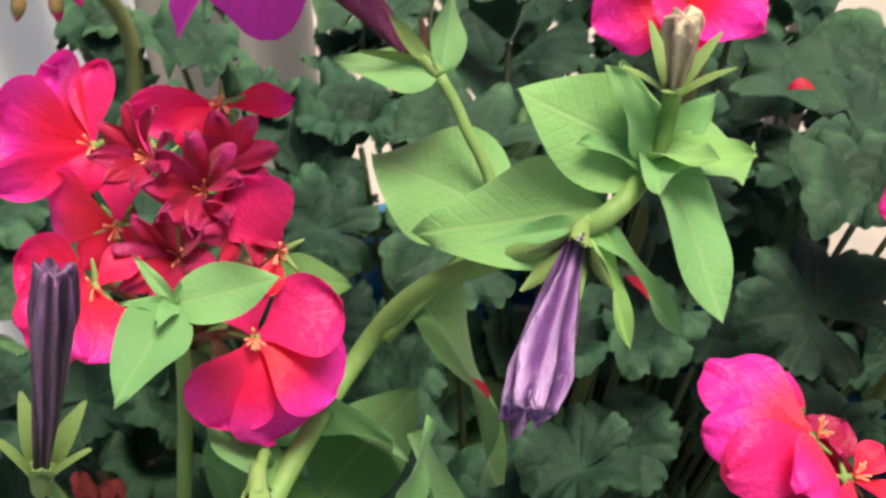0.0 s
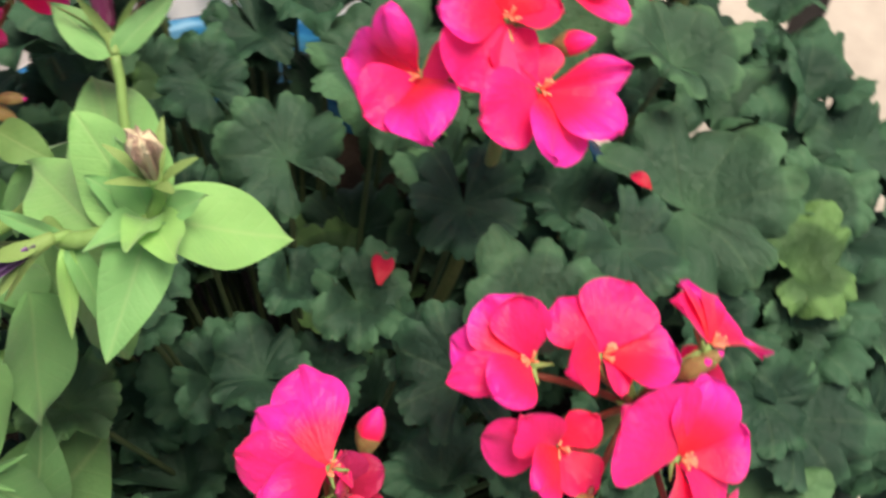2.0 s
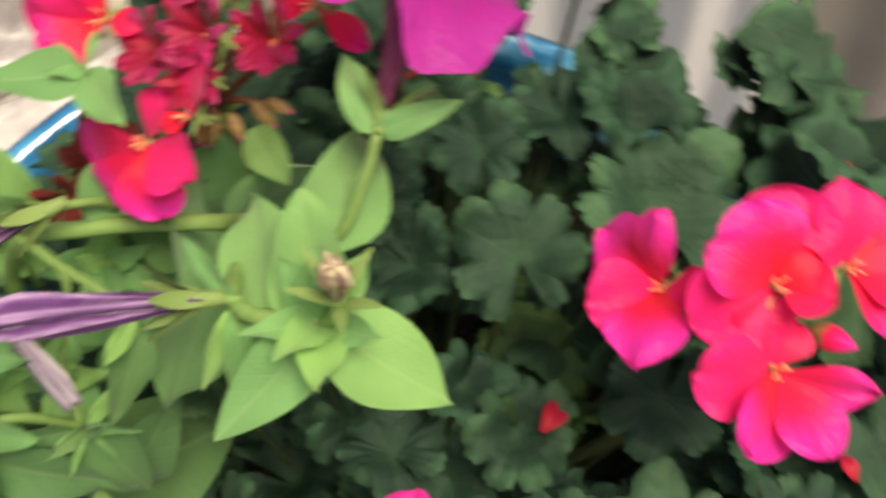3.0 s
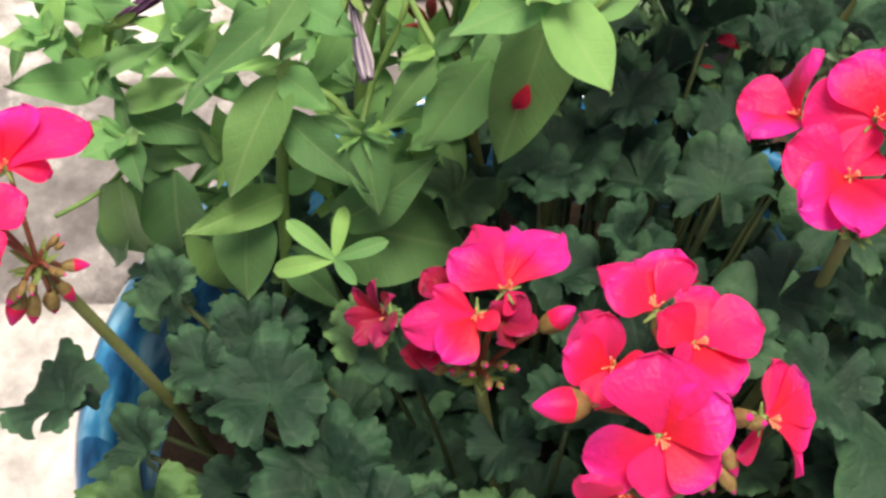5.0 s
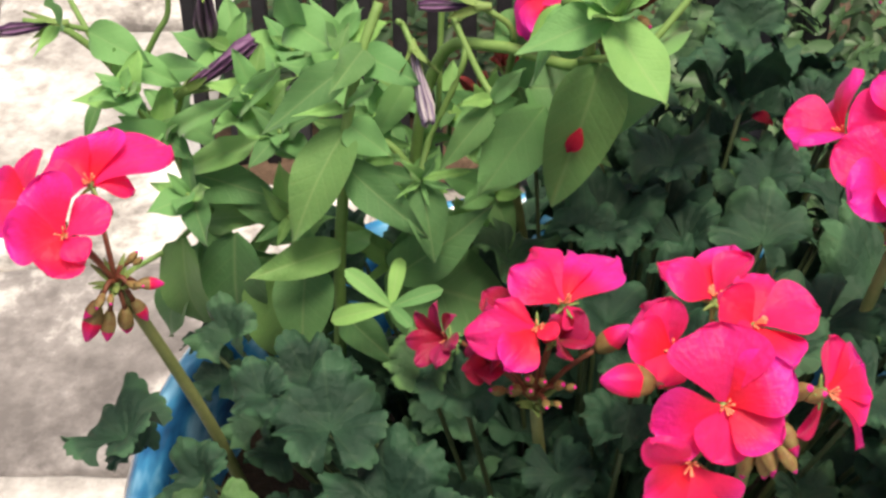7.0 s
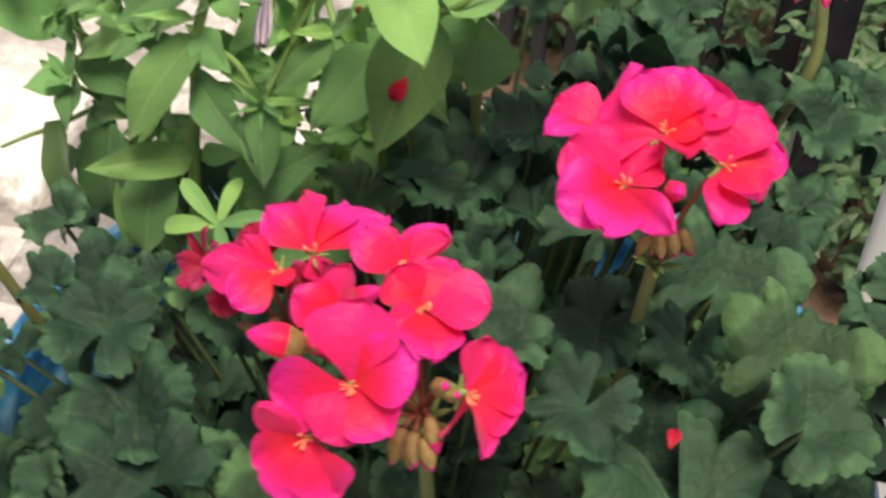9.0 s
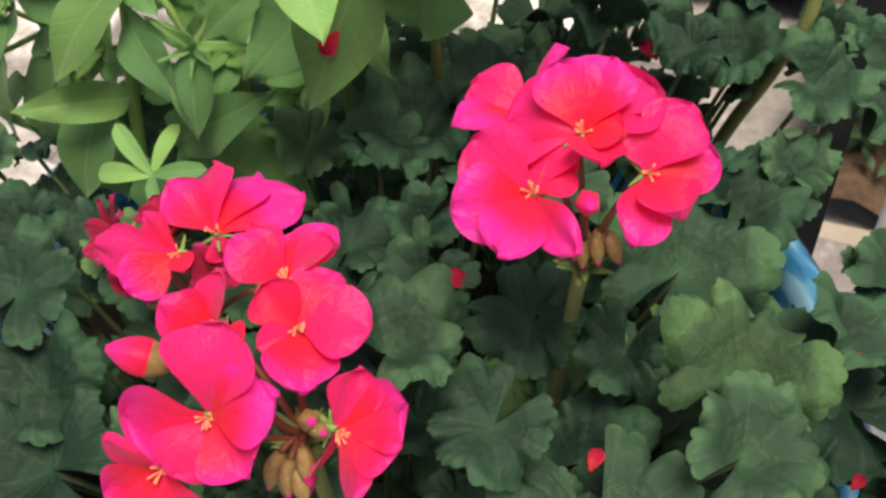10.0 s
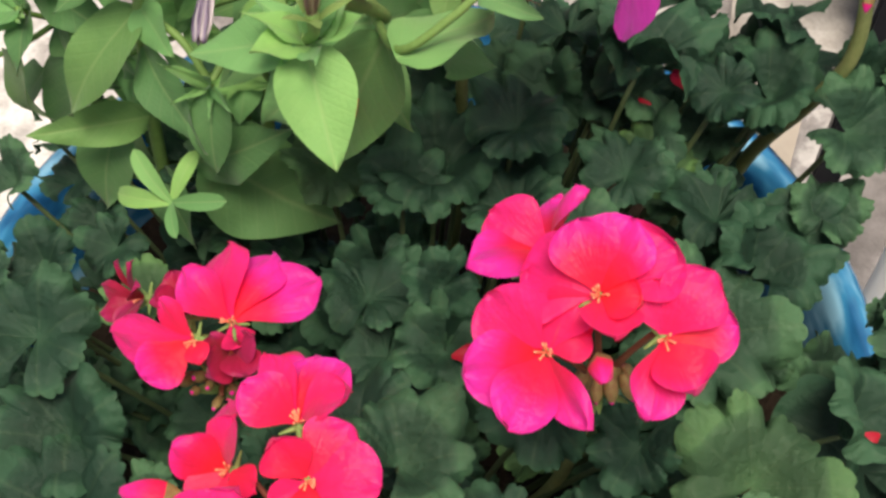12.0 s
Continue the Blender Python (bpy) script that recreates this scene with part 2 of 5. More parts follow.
STONE = stone_material("stone_ground", [(0.36, (0.12, 0.11, 0.105)), (0.46, (0.24, 0.225, 0.215)), (0.55, (0.36, 0.34, 0.325)), (0.63, (0.5, 0.48, 0.47))])
PALE_SLAB = stone_material("pale_flagstone", [(0.39, (0.20, 0.185, 0.18)), (0.46, (0.40, 0.38, 0.37)), (0.52, (0.62, 0.6, 0.59)), (0.58, (0.82, 0.81, 0.8))])
GREY_SLAB = stone_material("grey_flagstone", [(0.40, (0.11, 0.10, 0.10)), (0.47, (0.20, 0.185, 0.185)), (0.54, (0.32, 0.30, 0.30)), (0.60, (0.62, 0.6, 0.59))])
IRON = plain_material("black_iron", [(0.3, (0.008, 0.008, 0.011)), (0.7, (0.028, 0.028, 0.036))], 40.0, 0.45, 0.5, 0.2, 0.002, 0.4)
WHITE = plain_material("white_painted_plastic", [(0.3, (0.80, 0.82, 0.84)), (0.7, (0.88, 0.89, 0.90))], 8.0, 0.4, 0.5, 0.1, 0.003)
DRAB = plain_material("grey_beige_sheet", [(0.3, (0.24, 0.225, 0.205)), (0.7, (0.32, 0.30, 0.275))], 8.0, 0.6, 0.3, 0.1, 0.003)
HEDGE = plain_material("hedge_leaf", [(0.3, (0.028, 0.066, 0.03)), (0.6, (0.065, 0.14, 0.055)), (0.8, (0.11, 0.20, 0.065))], 3.0, 0.5, 0.4, 0.2, 0.01)
EARTH = plain_material("bare_earth", [(0.3, (0.05, 0.032, 0.022)), (0.55, (0.13, 0.085, 0.06)), (0.75, (0.24, 0.18, 0.14))], 9.0, 0.95, 0.2, 1.0, 0.03)
CONCRETE = plain_material("beige_concrete", [(0.3, (0.30, 0.26, 0.225)), (0.7, (0.44, 0.395, 0.345))], 5.0, 0.85, 0.3, 0.2, 0.004)
PEDESTAL = plain_material("grey_stone_block", [(0.3, (0.16, 0.15, 0.14)), (0.7, (0.34, 0.32, 0.3))], 6.0, 0.9, 0.3, 0.8, 0.01)


# ---------------------------------------------------------------- mesh helpers
def mesh_of(name, bm, mats, smooth=True):
    me = bpy.data.meshes.new(name)
    bm.normal_update()
    bm.to_mesh(me)
    bm.free()
    for k in mats:
        me.materials.append(k)
    if smooth:
        me.polygons.foreach_set("use_smooth", [True] * len(me.polygons))
    return me


def attach(name, me, parent, m, label=""):
    """A mesh as one object under a thing or a part, at the world pose m."""
    ob = new(name, me)
    if parent:
        ob.parent = parent
        chain, up = Matrix(), parent
        while up:
            chain = up.matrix_basis @ chain
            up = up.parent
        m = chain.inverted() @ m
    ob.matrix_basis = m
    return tagged(ob, label) if label else ob


def part(name, bm, mat, parent, label="", m=Matrix()):
    return attach(name, mesh_of(name, bm, mat if isinstance(mat, (list, tuple)) else [mat]), parent, m, label)


def thing(name, place, label, category, group="", kind=""):
    ob = new(name)
    ob.empty_display_size = 0.05
    ob.matrix_basis = Matrix.Translation(place)
    return tagged(ob, label, category, group, kind)


def facing(place, normal, spin=0.0, size=1.0):
    """A pose at place whose z axis points along normal, turned by spin degrees about it."""
    q = Vector(normal).normalized().to_track_quat("Z", "Y")
    return Matrix.Translation(place) @ q.to_matrix().to_4x4() @ pose(0, 0, 0, 0, 0, spin) @ Matrix.Scale(size, 4)


def grid_faces(bm, rows, mat=0, closed=False):
    for a, b in zip(rows, rows[1:]):
        k = len(a)
        for i in range(k if closed else k - 1):
            q = [a[i], a[(i + 1) % k], b[(i + 1) % k], b[i]]
            q = list(dict.fromkeys(q))
            if len(q) > 2:
                f = bm.faces.new(q)
                f.material_index = mat


def smooth_line(pts, per=6):
    """Catmull-Rom points through a few given ones."""
    p = [Vector(q) for q in pts]
    p = [2 * p[0] - p[1]] + p + [2 * p[-1] - p[-2]]
    out = []
    for i in range(1, len(p) - 2):
        for k in range(per):
            t = k / per
            a, b, c, d = p[i - 1:i + 3]
            out.append(0.5 * ((2 * b) + (c - a) * t + (2 * a - 5 * b + 4 * c - d) * t * t + (3 * b - a - 3 * c + d) * t ** 3))
    return out + [p[-2]]


def add_tube(bm, pts, r0, r1, sides=8, per=5, mat=0, bulge=None):
    line = smooth_line(pts, per)
    rows, ref = [], Vector((0.3, 0.2, 0.9)).normalized()
    for i, c in enumerate(line):
        d = (line[min(i + 1, len(line) - 1)] - line[max(i - 1, 0)]).normalized()
        u = d.cross(ref)
        if u.length < 0.1:
            u = d.cross(Vector((1, 0, 0)))
        u.normalize()
        v = d.cross(u)
        t = i / (len(line) - 1)
        r = r0 + (r1 - r0) * t
        if bulge:
            r *= bulge(t)
        rows.append([bm.verts.new(c + (u * math.cos(2 * math.pi * k / sides) + v * math.sin(2 * math.pi * k / sides)) * r) for k in range(sides)])
    grid_faces(bm, rows, mat, True)
    for row, flip in ((rows[0], True), (rows[-1], False)):
        f = bm.faces.new(row[::-1] if flip else row)
        f.material_index = mat


# ---------------------------------------------------------------- leaf and flower shapes
def geranium_leaf_mesh(seed, cup, ruffle):
    """A kidney-shaped leaf of radius 1: a funnel with a flared, ruffled rim, seven broad lobes, fine scallops and a basal notch."""
    rng = random.Random(seed)
    bm = bmesh.new()
    k, ph, ph2, ph3 = 216, rng.uniform(0, 6), rng.uniform(0, 6), rng.uniform(0, 6)
    depth, teeth, spread = rng.uniform(0.15, 0.27), rng.choice((13.5, 15.5, 17.5)), rng.uniform(160, 176)
    flare, slant = rng.uniform(0.25, 0.6), rng.uniform(-0.25, 0.25)
    rings = (0.0, 0.1, 0.22, 0.34, 0.46, 0.58, 0.69, 0.79, 0.87, 0.94, 1.0)
    rows = []
    for r in rings:
        row = []
        for i in range(k + 1):
            s = -1 + 2 * i / k
            a = s * math.radians(spread)
            w = a + 0.12 * math.sin(2 * a + ph3) + 0.05 * math.sin(3 * a + ph)
            sinus = (1 - abs(math.cos(3.5 * w))) ** 2.2
            lobe = 1.05 - depth * sinus * r * r + 0.06 * math.sin(2 * a + ph) + 0.04 * math.sin(3 * a + ph2)
            lobe *= 1 - 0.14 * max(0.0, abs(s) - 0.85) / 0.15
            tooth = 1 - 0.07 * (1 - abs(math.sin(teeth * w + ph2)) ** 0.6) * max(0.0, (r - 0.84) / 0.16)
            rr = r * lobe * tooth
            funnel = cup * (1 - math.exp(-(r / 0.5) ** 1.7)) - flare * cup * max(0.0, r - 0.6) ** 1.5 * 2.2
            wave = math.sin(3 * a + ph) * r ** 2 + 0.5 * math.sin(2 * a + ph3) * r + 0.55 * math.sin(5 * a + ph2) * r ** 3 - 0.9 * sinus * r ** 2.5 + 0.4 * math.sin(9 * a + ph3) * r ** 6
            z = funnel + 1.25 * ruffle * wave - 0.022 * r * (1 - r) * math.cos(3.5 * w) ** 8 * 4 + slant * 0.3 * rr * math.sin(a)
            z += 0.05 * ruffle * r ** 8 * math.sin(teeth * 2 * w + ph3)
            z += 0.06 * noise.noise(Vector((2.4 * rr * math.cos(a), 2.4 * rr * math.sin(a), seed * 3.1)))
            row.append(bm.verts.new((rr * math.cos(a) * (1 - 0.04 * r), rr * math.sin(a), z)))
        rows.append(row)
    bmesh.ops.remove_doubles(bm, verts=rows[0], dist=0.03)
    rows[0] = [min(bm.verts, key=lambda v: v.co.xy.length)] * (k + 1)
    grid_faces(bm, rows)
    return mesh_of("leaf", bm, [LEAF])


def ovate_leaf_mesh(seed, width, droop, fold, mat, wave=0.06):
    """A pointed oval leaf of length 1 along x, folded at the midrib and arching down."""
    rng = random.Random(seed)
    bm = bmesh.new()
    ph = rng.uniform(0, 6)
    rows = []
    for i in range(15):
        u = i / 14
        w = width * (1.04 * math.sin(math.pi * u ** 0.68) ** 0.86 if 0 < u < 1 else 0.0) + 0.012 * (1 - u)
        row = []
        for j in range(9):
            v = -1 + j / 4
            y = v * w
            z = -droop * u * u + fold * abs(y) - 0.25 * abs(y) * abs(v) * fold + wave * math.sin(8 * u + ph) * v * abs(v) + 0.05 * math.sin(5 * u + ph) * u
            row.append(bm.verts.new((u, y, z)))
        rows.append(row)
    grid_faces(bm, rows)
    return mesh_of("leaf", bm, [mat])


def add_petal(bm, rng, turn, tilt, length, width, curl, mat=0):
    rows = []
    ph = rng.uniform(0, 6)
    for i in range(12):
        u = 1 - (1 - i / 11) ** 1.35
        w = 1.0 * width * (0.16 + 0.84 * math.sin(0.5 * math.pi * min(1.0, u / 0.68)) ** 1.15) * math.sqrt(max(0.0, 1 - max(0.0, (u - 0.55) / 0.45) ** 2.6)) + 0.006
        row = []
        for j in range(9):
            v = -1 + j / 4
            x, y = length * (0.06 + 0.94 * u) - 0.05 * length * v * v * u + 0.05 * length * math.cos(5 * v + ph) * u ** 3 + 0.028 * length * math.cos(9 * v - ph) * u ** 4, v * w
            z = tilt * u * length - curl * u * u * length + 0.05 * length * math.sin(3.1 * v + ph) * u + 0.17 * length * v * v * u + 0.03 * math.sin(7 * u + ph) * u + 0.07 * length * u ** 4 * math.sin(6 * v + 2 * ph) + 0.03 * length * u ** 6 * math.sin(11 * v - ph)
            c, s = math.cos(turn), math.sin(turn)
            row.append(bm.verts.new((x * c - y * s, x * s + y * c, z + 0.015 * math.sin(3 * turn))))
        rows.append(row)
    grid_faces(bm, rows, mat)


def bud_mesh(seed, open_tip, fat=0.24):
    """A pointed bud: ribbed husk and a red tip; length 1 along +z."""
    rng = random.Random(seed)
    bm = bmesh.new()
    rows = []
    for i in range(10):
        u = i / 9
        r = fat * math.sin(math.pi * min(0.97, 0.12 + 0.86 * u)) ** 0.8
        rows.append([bm.verts.new((r * math.cos(a) * (1 + 0.1 * math.cos(5 * a)), r * math.sin(a) * (1 + 0.1 * math.cos(5 * a)), u)) for a in (2 * math.pi * k / 15 for k in range(15))])
    grid_faces(bm, rows, 0, True)
    for f in bm.faces:
        if f.calc_center_median().z > 1 - open_tip:
            f.material_index = 1
    bm.faces.new(rows[-1]).material_index = 1
    bm.faces.new(rows[0][::-1])
    return mesh_of("bud", bm, [BUD_HUSK, PETAL])


def wilted_mesh(seed, mat, twist=2.5):
    """A collapsed petunia trumpet: a pleated, twisted tube, wider at its end; length 1 along +z."""
    rng = random.Random(seed)
    bm = bmesh.new()
    rows = []
    for i in range(22):
        u = i / 21
        r = 0.045 + 0.125 * u ** 1.3 - 0.07 * max(0.0, u - 0.8) / 0.2
        row = []
        for k in range(28):
            a = 2 * math.pi * k / 28
            q = r * (1 + 0.17 * math.cos(7 * a + twist * u) * (0.3 + u) + 0.16 * math.sin(3 * a - 4 * u) + 0.1 * math.sin(2 * a + 7 * u))
            row.append(bm.verts.new((q * math.cos(a), q * math.sin(a) * (1 - 0.2 * u), u + 0.03 * math.sin(5 * a) * (u > 0.95))))
        rows.append(row)
    grid_faces(bm, rows, 0, True)
    c = bm.verts.new((0, 0, 0.97))
    for k in range(28):
        bm.faces.new((rows[-1][k], rows[-1][(k + 1) % 28], c))
    return mesh_of("withered_flower", bm, [mat])


def calyx_mesh(seed, spread=0.5):
    """Five narrow green sepals round a short tube; length 1 along +z."""
    rng = random.Random(seed)
    bm = bmesh.new()
    add_tube(bm, [(0, 0, 0), (0, 0, 0.2), (0, 0, 0.42)], 0.1, 0.15, 8, 3, 0)
    for i in range(5):
        a = 2 * math.pi * i / 5 + rng.uniform(-0.2, 0.2)
        rows = []
        for j in range(8):
            u = j / 7
            w = 0.13 * math.sin(math.pi * (0.12 + 0.86 * u)) ** 0.8
            d, z = 0.1 + spread * u ** 1.5, 0.22 + 0.85 * u
            rows.append([bm.verts.new(((d + 0.05 * (abs(v) - 1)) * math.cos(a) - v * w * math.sin(a), (d + 0.05 * (abs(v) - 1)) * math.sin(a) + v * w * math.cos(a), z)) for v in (-1, 0, 1)])
        grid_faces(bm, rows, 0)
    return mesh_of("calyx", bm, [CALYX])


def trumpet_mesh(seed, lean):
    """An open petunia: a funnel tube that leans by lean, and five waved, joined lobes; radius 1, mouth facing +z."""
    rng = random.Random(seed)
    bm = bmesh.new()
    rows = []
    ph = rng.uniform(0, 6)
    for i in range(22):
        u = i / 21
        row = []
        for k in range(60):
            a = 2 * math.pi * k / 60
            if u < 0.5:
                t = u / 0.5
                r, z = 0.08 + 0.2 * t ** 1.7, -1.0 + 0.9 * t
            else:
                t = (u - 0.5) / 0.5
                r = 0.28 + 0.72 * t * (1 + 0.11 * math.cos(5 * a) * t + 0.04 * math.sin(13 * a + ph) * t ** 3)
                z = -0.1 + 0.3 * t - 0.45 * t * t + 0.21 * t * t * math.sin(5 * a + ph) + 0.11 * t * t * math.sin(2 * a + 1) + 0.03 * t * math.sin(11 * a) + 0.05 * t * t * math.cos(10 * a)
            s = min(0.0, z + 0.1) if u < 0.5 else 0.0
            row.append(bm.verts.new((r * math.cos(a) + lean.x / lean.z * s, r * math.sin(a) + lean.y / lean.z * s, z)))
        rows.append(row)
    grid_faces(bm, rows[10:], 0, True)
    grid_faces(bm, rows[:11], 1, True)
    return mesh_of("flower", bm, [MAGENTA, TUBE])


def spatulate_leaf_mesh(seed, mat):
    """A narrow leaf, widest past its middle, with a blunt end."""
    bm = bmesh.new()
    rows = []
    for i in range(13):
        u = i / 12
        w = 0.16 * (0.25 + 0.75 * math.sin(0.5 * math.pi * min(1, u / 0.65))) * math.sqrt(max(0.0, 1 - max(0.0, (u - 0.6) / 0.4) ** 2.4))
        rows.append([bm.verts.new((u, v * w, 0.12 * math.sin(2.6 * u) - 0.1 * u * u + 0.25 * abs(v) * w)) for v in (-1, -0.5, 0, 0.5, 1)])
    grid_faces(bm, rows)
    return mesh_of("leaf", bm, [mat])


SPATULATE = [spatulate_leaf_mesh(1, PET_LEAF)]
LEAVES = [geranium_leaf_mesh(s, c, r) for s, c, r in ((1, 0.62, 0.15), (2, 0.8, 0.19), (3, 0.5, 0.18), (4, 0.9, 0.2), (5, 0.6, 0.2), (6, 1.0, 0.18), (7, 0.7, 0.22), (8, 0.4, 0.19), (9, 0.85, 0.22), (10, 0.65, 0.21), (11, 0.95, 0.24), (12, 0.5, 0.22))]
PETUNIA_LEAVES = [ovate_leaf_mesh(s, w, d, f, PET_LEAF) for s, w, d, f in ((11, 0.27, 0.12, 0.28), (12, 0.31, 0.2, 0.2), (13, 0.24, 0.3, 0.32), (14, 0.34, 0.08, 0.15))]
# leaf shapes that carry the painted-in shade tone
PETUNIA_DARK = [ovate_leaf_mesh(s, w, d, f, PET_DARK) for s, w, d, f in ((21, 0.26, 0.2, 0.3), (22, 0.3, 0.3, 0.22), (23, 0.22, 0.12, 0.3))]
BUDS = [bud_mesh(51, 0.35), bud_mesh(52, 0.12), bud_mesh(53, 0.6), bud_mesh(54, 0.72, 0.29), bud_mesh(55, 0.6, 0.26)]
CALYXES = [calyx_mesh(61, 0.45), calyx_mesh(62, 0.8)]

# ---------------------------------------------------------------- ground, railing, hedge
bm = bmesh.new()
bmesh.ops.create_grid(bm, x_segments=60, y_segments=60, size=30)
for v in bm.verts:
    v.co.z = 0.02 * noise.noise(v.co * 0.8)
ground = tagged(new("ground", mesh_of("ground", bm, [STONE])), "pale worn stone paving with stains", "ground", kind="structure")


def slab_mesh(w, d, seed, mat):
    """A worn flagstone, w by d, with rounded uneven edges."""
    bm = bmesh.new()
    rows = []
    for e, z in ((0.0, 0.0), (0.002, 0.028), (0.012, 0.036), (0.06, 0.038)):
        row = []
        for k in range(48):
            s = k / 12
            q, f = int(s) % 4, s - int(s)
            x, y = ((-0.5 + f, -0.5), (0.5, -0.5 + f), (0.5 - f, 0.5), (-0.5, 0.5 - f))[q]
            wob = 0.012 * noise.noise(Vector((x * w * 7, y * d * 7, seed)))
            row.append(bm.verts.new((x * (w - 2 * e) + wob, y * (d - 2 * e) + wob, z + 0.004 * noise.noise(Vector((x * 5, y * 5, seed + 9))))))
        rows.append(row)
    grid_faces(bm, rows, 0, True)
    bm.faces.new(rows[-1])
    return mesh_of("flagstone", bm, [mat])


paving = thing("paving", (-0.9, 1.0, 0.0), "worn pale and grey flagstones around the planter", "paving", kind="structure")
for k, (x, y, w, d, mat) in enumerate((
        (-0.42, 1.22, 0.98, 0.47, GREY_SLAB), (-0.60, 0.54, 0.86, 0.86, PALE_SLAB), (-0.56, 1.84, 0.80, 0.74, PALE_SLAB), (-1.32, 0.80, 0.82, 0.72, PALE_SLAB),
        (-1.30, 1.56, 0.72, 0.76, PALE_SLAB), (-1.48, 0.08, 0.86, 0.66, GREY_SLAB), (-0.62, -0.32, 0.80, 0.74, PALE_SLAB), (-0.03, 0.64, 0.24, 0.66, PALE_SLAB), (-1.42, 2.36, 0.80, 0.76, GREY_SLAB), (-0.60, 2.60, 0.78, 0.70, PALE_SLAB), (0.44, 0.93, 0.46, 0.48, GREY_SLAB))):
    attach("flagstone", slab_mesh(w, d, 3 * k, mat), paving, pose(x, y, 0.0, 0, 0, (3, -2, 1, -3, 2)[k % 5]))

bm = bmesh.new()
bmesh.ops.create_grid(bm, x_segments=40, y_segments=60, size=1)
for v in bm.verts:
    v.co.x, v.co.y = 1.0 + 0.9 * v.co.x, -0.21 + 1.4 * v.co.y
    v.co.z = 0.03 + 0.003 * noise.noise(v.co * 4)
tagged(new("pavement", mesh_of("pavement", bm, [CONCRETE])), "smooth beige concrete paving beside the planter", "pavement", kind="structure")
bm = bmesh.new()
bmesh.ops.create_grid(bm, x_segments=30, y_segments=40, size=1)
for v in bm.verts:
    v.co.x, v.co.y = 2.9 + 1.0 * v.co.x, -0.3 + 1.3 * v.co.y
    v.co.z = 0.04 + 0.04 * noise.noise(v.co * 3) + 0.03 * noise.noise(v.co * 9)
tagged(new("side_bed", mesh_of("side_bed", bm, [EARTH])), "dark bare earth beside the concrete paving", "soil", kind="structure")


def bar_mesh(w, h):
    bm = bmesh.new()
    bmesh.ops.create_cube(bm, size=1)
    bmesh.ops.scale(bm, vec=(w, w, h), verts=bm.verts)
    bmesh.ops.translate(bm, vec=(0, 0, h / 2), verts=bm.verts)
    bmesh.ops.bevel(bm, geom=bm.edges[:], offset=w * 0.12, segments=2, affect="EDGES")
    return mesh_of("bar", bm, [IRON], False)


railing = thing("railing", (0, 1.72, 0), "black iron railing with upright bars", "railing", kind="structure")
BAR, POST = bar_mesh(0.026, 1.3), bar_mesh(0.05, 1.34)
for i in range(11):
    attach("bar", BAR, railing, pose(-0.458 + 0.061 * i, 1.72, 0.0))
for i in range(8):
    attach("post", POST, railing, pose(0.277 + 0.182 * i, 1.72, 0.0))
bm = bmesh.new()
bmesh.ops.create_cube(bm, size=1)
bmesh.ops.scale(bm, vec=(2.1, 0.05, 0.03), verts=bm.verts)
bmesh.ops.translate(bm, vec=(0.55, 1.72, 1.315), verts=bm.verts)
part("rail", bm, IRON, railing)

side_railing = thing("railing", (0.92, -0.04, 0), "dark iron railing posts on the concrete paving", "railing", kind="structure")
SIDE = bar_mesh(0.036, 1.05)
for i in range(3):
    attach("post", SIDE, side_railing, pose(0.92, -0.04 - 0.45 * i, 0.028))
bm = bmesh.new()
bmesh.ops.create_cube(bm, size=1)
bmesh.ops.scale(bm, vec=(0.04, 1.0, 0.03), verts=bm.verts)
bmesh.ops.translate(bm, vec=(0.92, -0.49, 1.09), verts=bm.verts)
part("rail", bm, IRON, side_railing)

lone_post = tagged(new("metal_post", bar_mesh(0.023, 1.25)), "slender dark metal post standing behind the planter", "post")
lone_post.matrix_world = pose(0.2, 0.50, 0.0)

# bare earth and undergrowth behind the railing
bm = bmesh.new()
bmesh.ops.create_grid(bm, x_segments=60, y_segments=40, size=1)
for v in bm.verts:
    v.co.x, v.co.y = 1.22 + 1.68 * v.co.x, 2.5 + 1.5 * v.co.y
    if v.co.x < 0.26:
        v.co.y = 1.65 + (v.co.y - 1.0) * 2.35 / 3
    else:
        v.co.y = 1.2 + (v.co.y - 1.0) * 2.8 / 3
    v.co.z = 0.05 + 0.05 * noise.noise(v.co * 3) + 0.03 * noise.noise(v.co * 11)
tagged(new("flower_bed", mesh_of("flower_bed", bm, [EARTH])), "bare brown earth behind the railing", "soil", kind="structure")
rng = random.Random(9)
bm = bmesh.new()
for i in range(10500):
    x, y = rng.uniform(-0.44, 3.0) if rng.random() < 0.7 else rng.uniform(-0.44, 0.35), 1.8 + 1.7 * rng.random() ** 1.3
    if x > 0.5 and rng.random() < 0.3:
        y -= 0.5
    if i >= 7500:
        y = 1.25 + 0.7 * rng.random()
        x = 0.22 + 0.2 * (y - 1.25) + 0.75 * rng.random()
    z = 0.06 + rng.random() * (0.42 if rng.random() < 0.6 else 0.9) * (0.35 + 0.65 * abs(noise.noise(Vector((x * 1.3, y * 1.3, 0)))) * 2)
    s = rng.uniform(0.015, 0.035)
    m = facing((x, y, z), (rng.uniform(-0.7, 0.7), rng.uniform(-1, 0.3), 1), rng.uniform(0, 360), s)
    pts = [m @ Vector(p) for p in ((0, 0, 0), (0.5, 0.32, 0.1), (1.1, 0.3, 0.08), (1.7, 0, -0.15), (1.1, -0.3, 0.08), (0.5, -0.32, 0.1))]
    vs = [bm.verts.new(p) for p in pts]
    bm.faces.new((vs[0], vs[1], vs[2], vs[3]))
    bm.faces.new((vs[0], vs[3], vs[4], vs[5]))
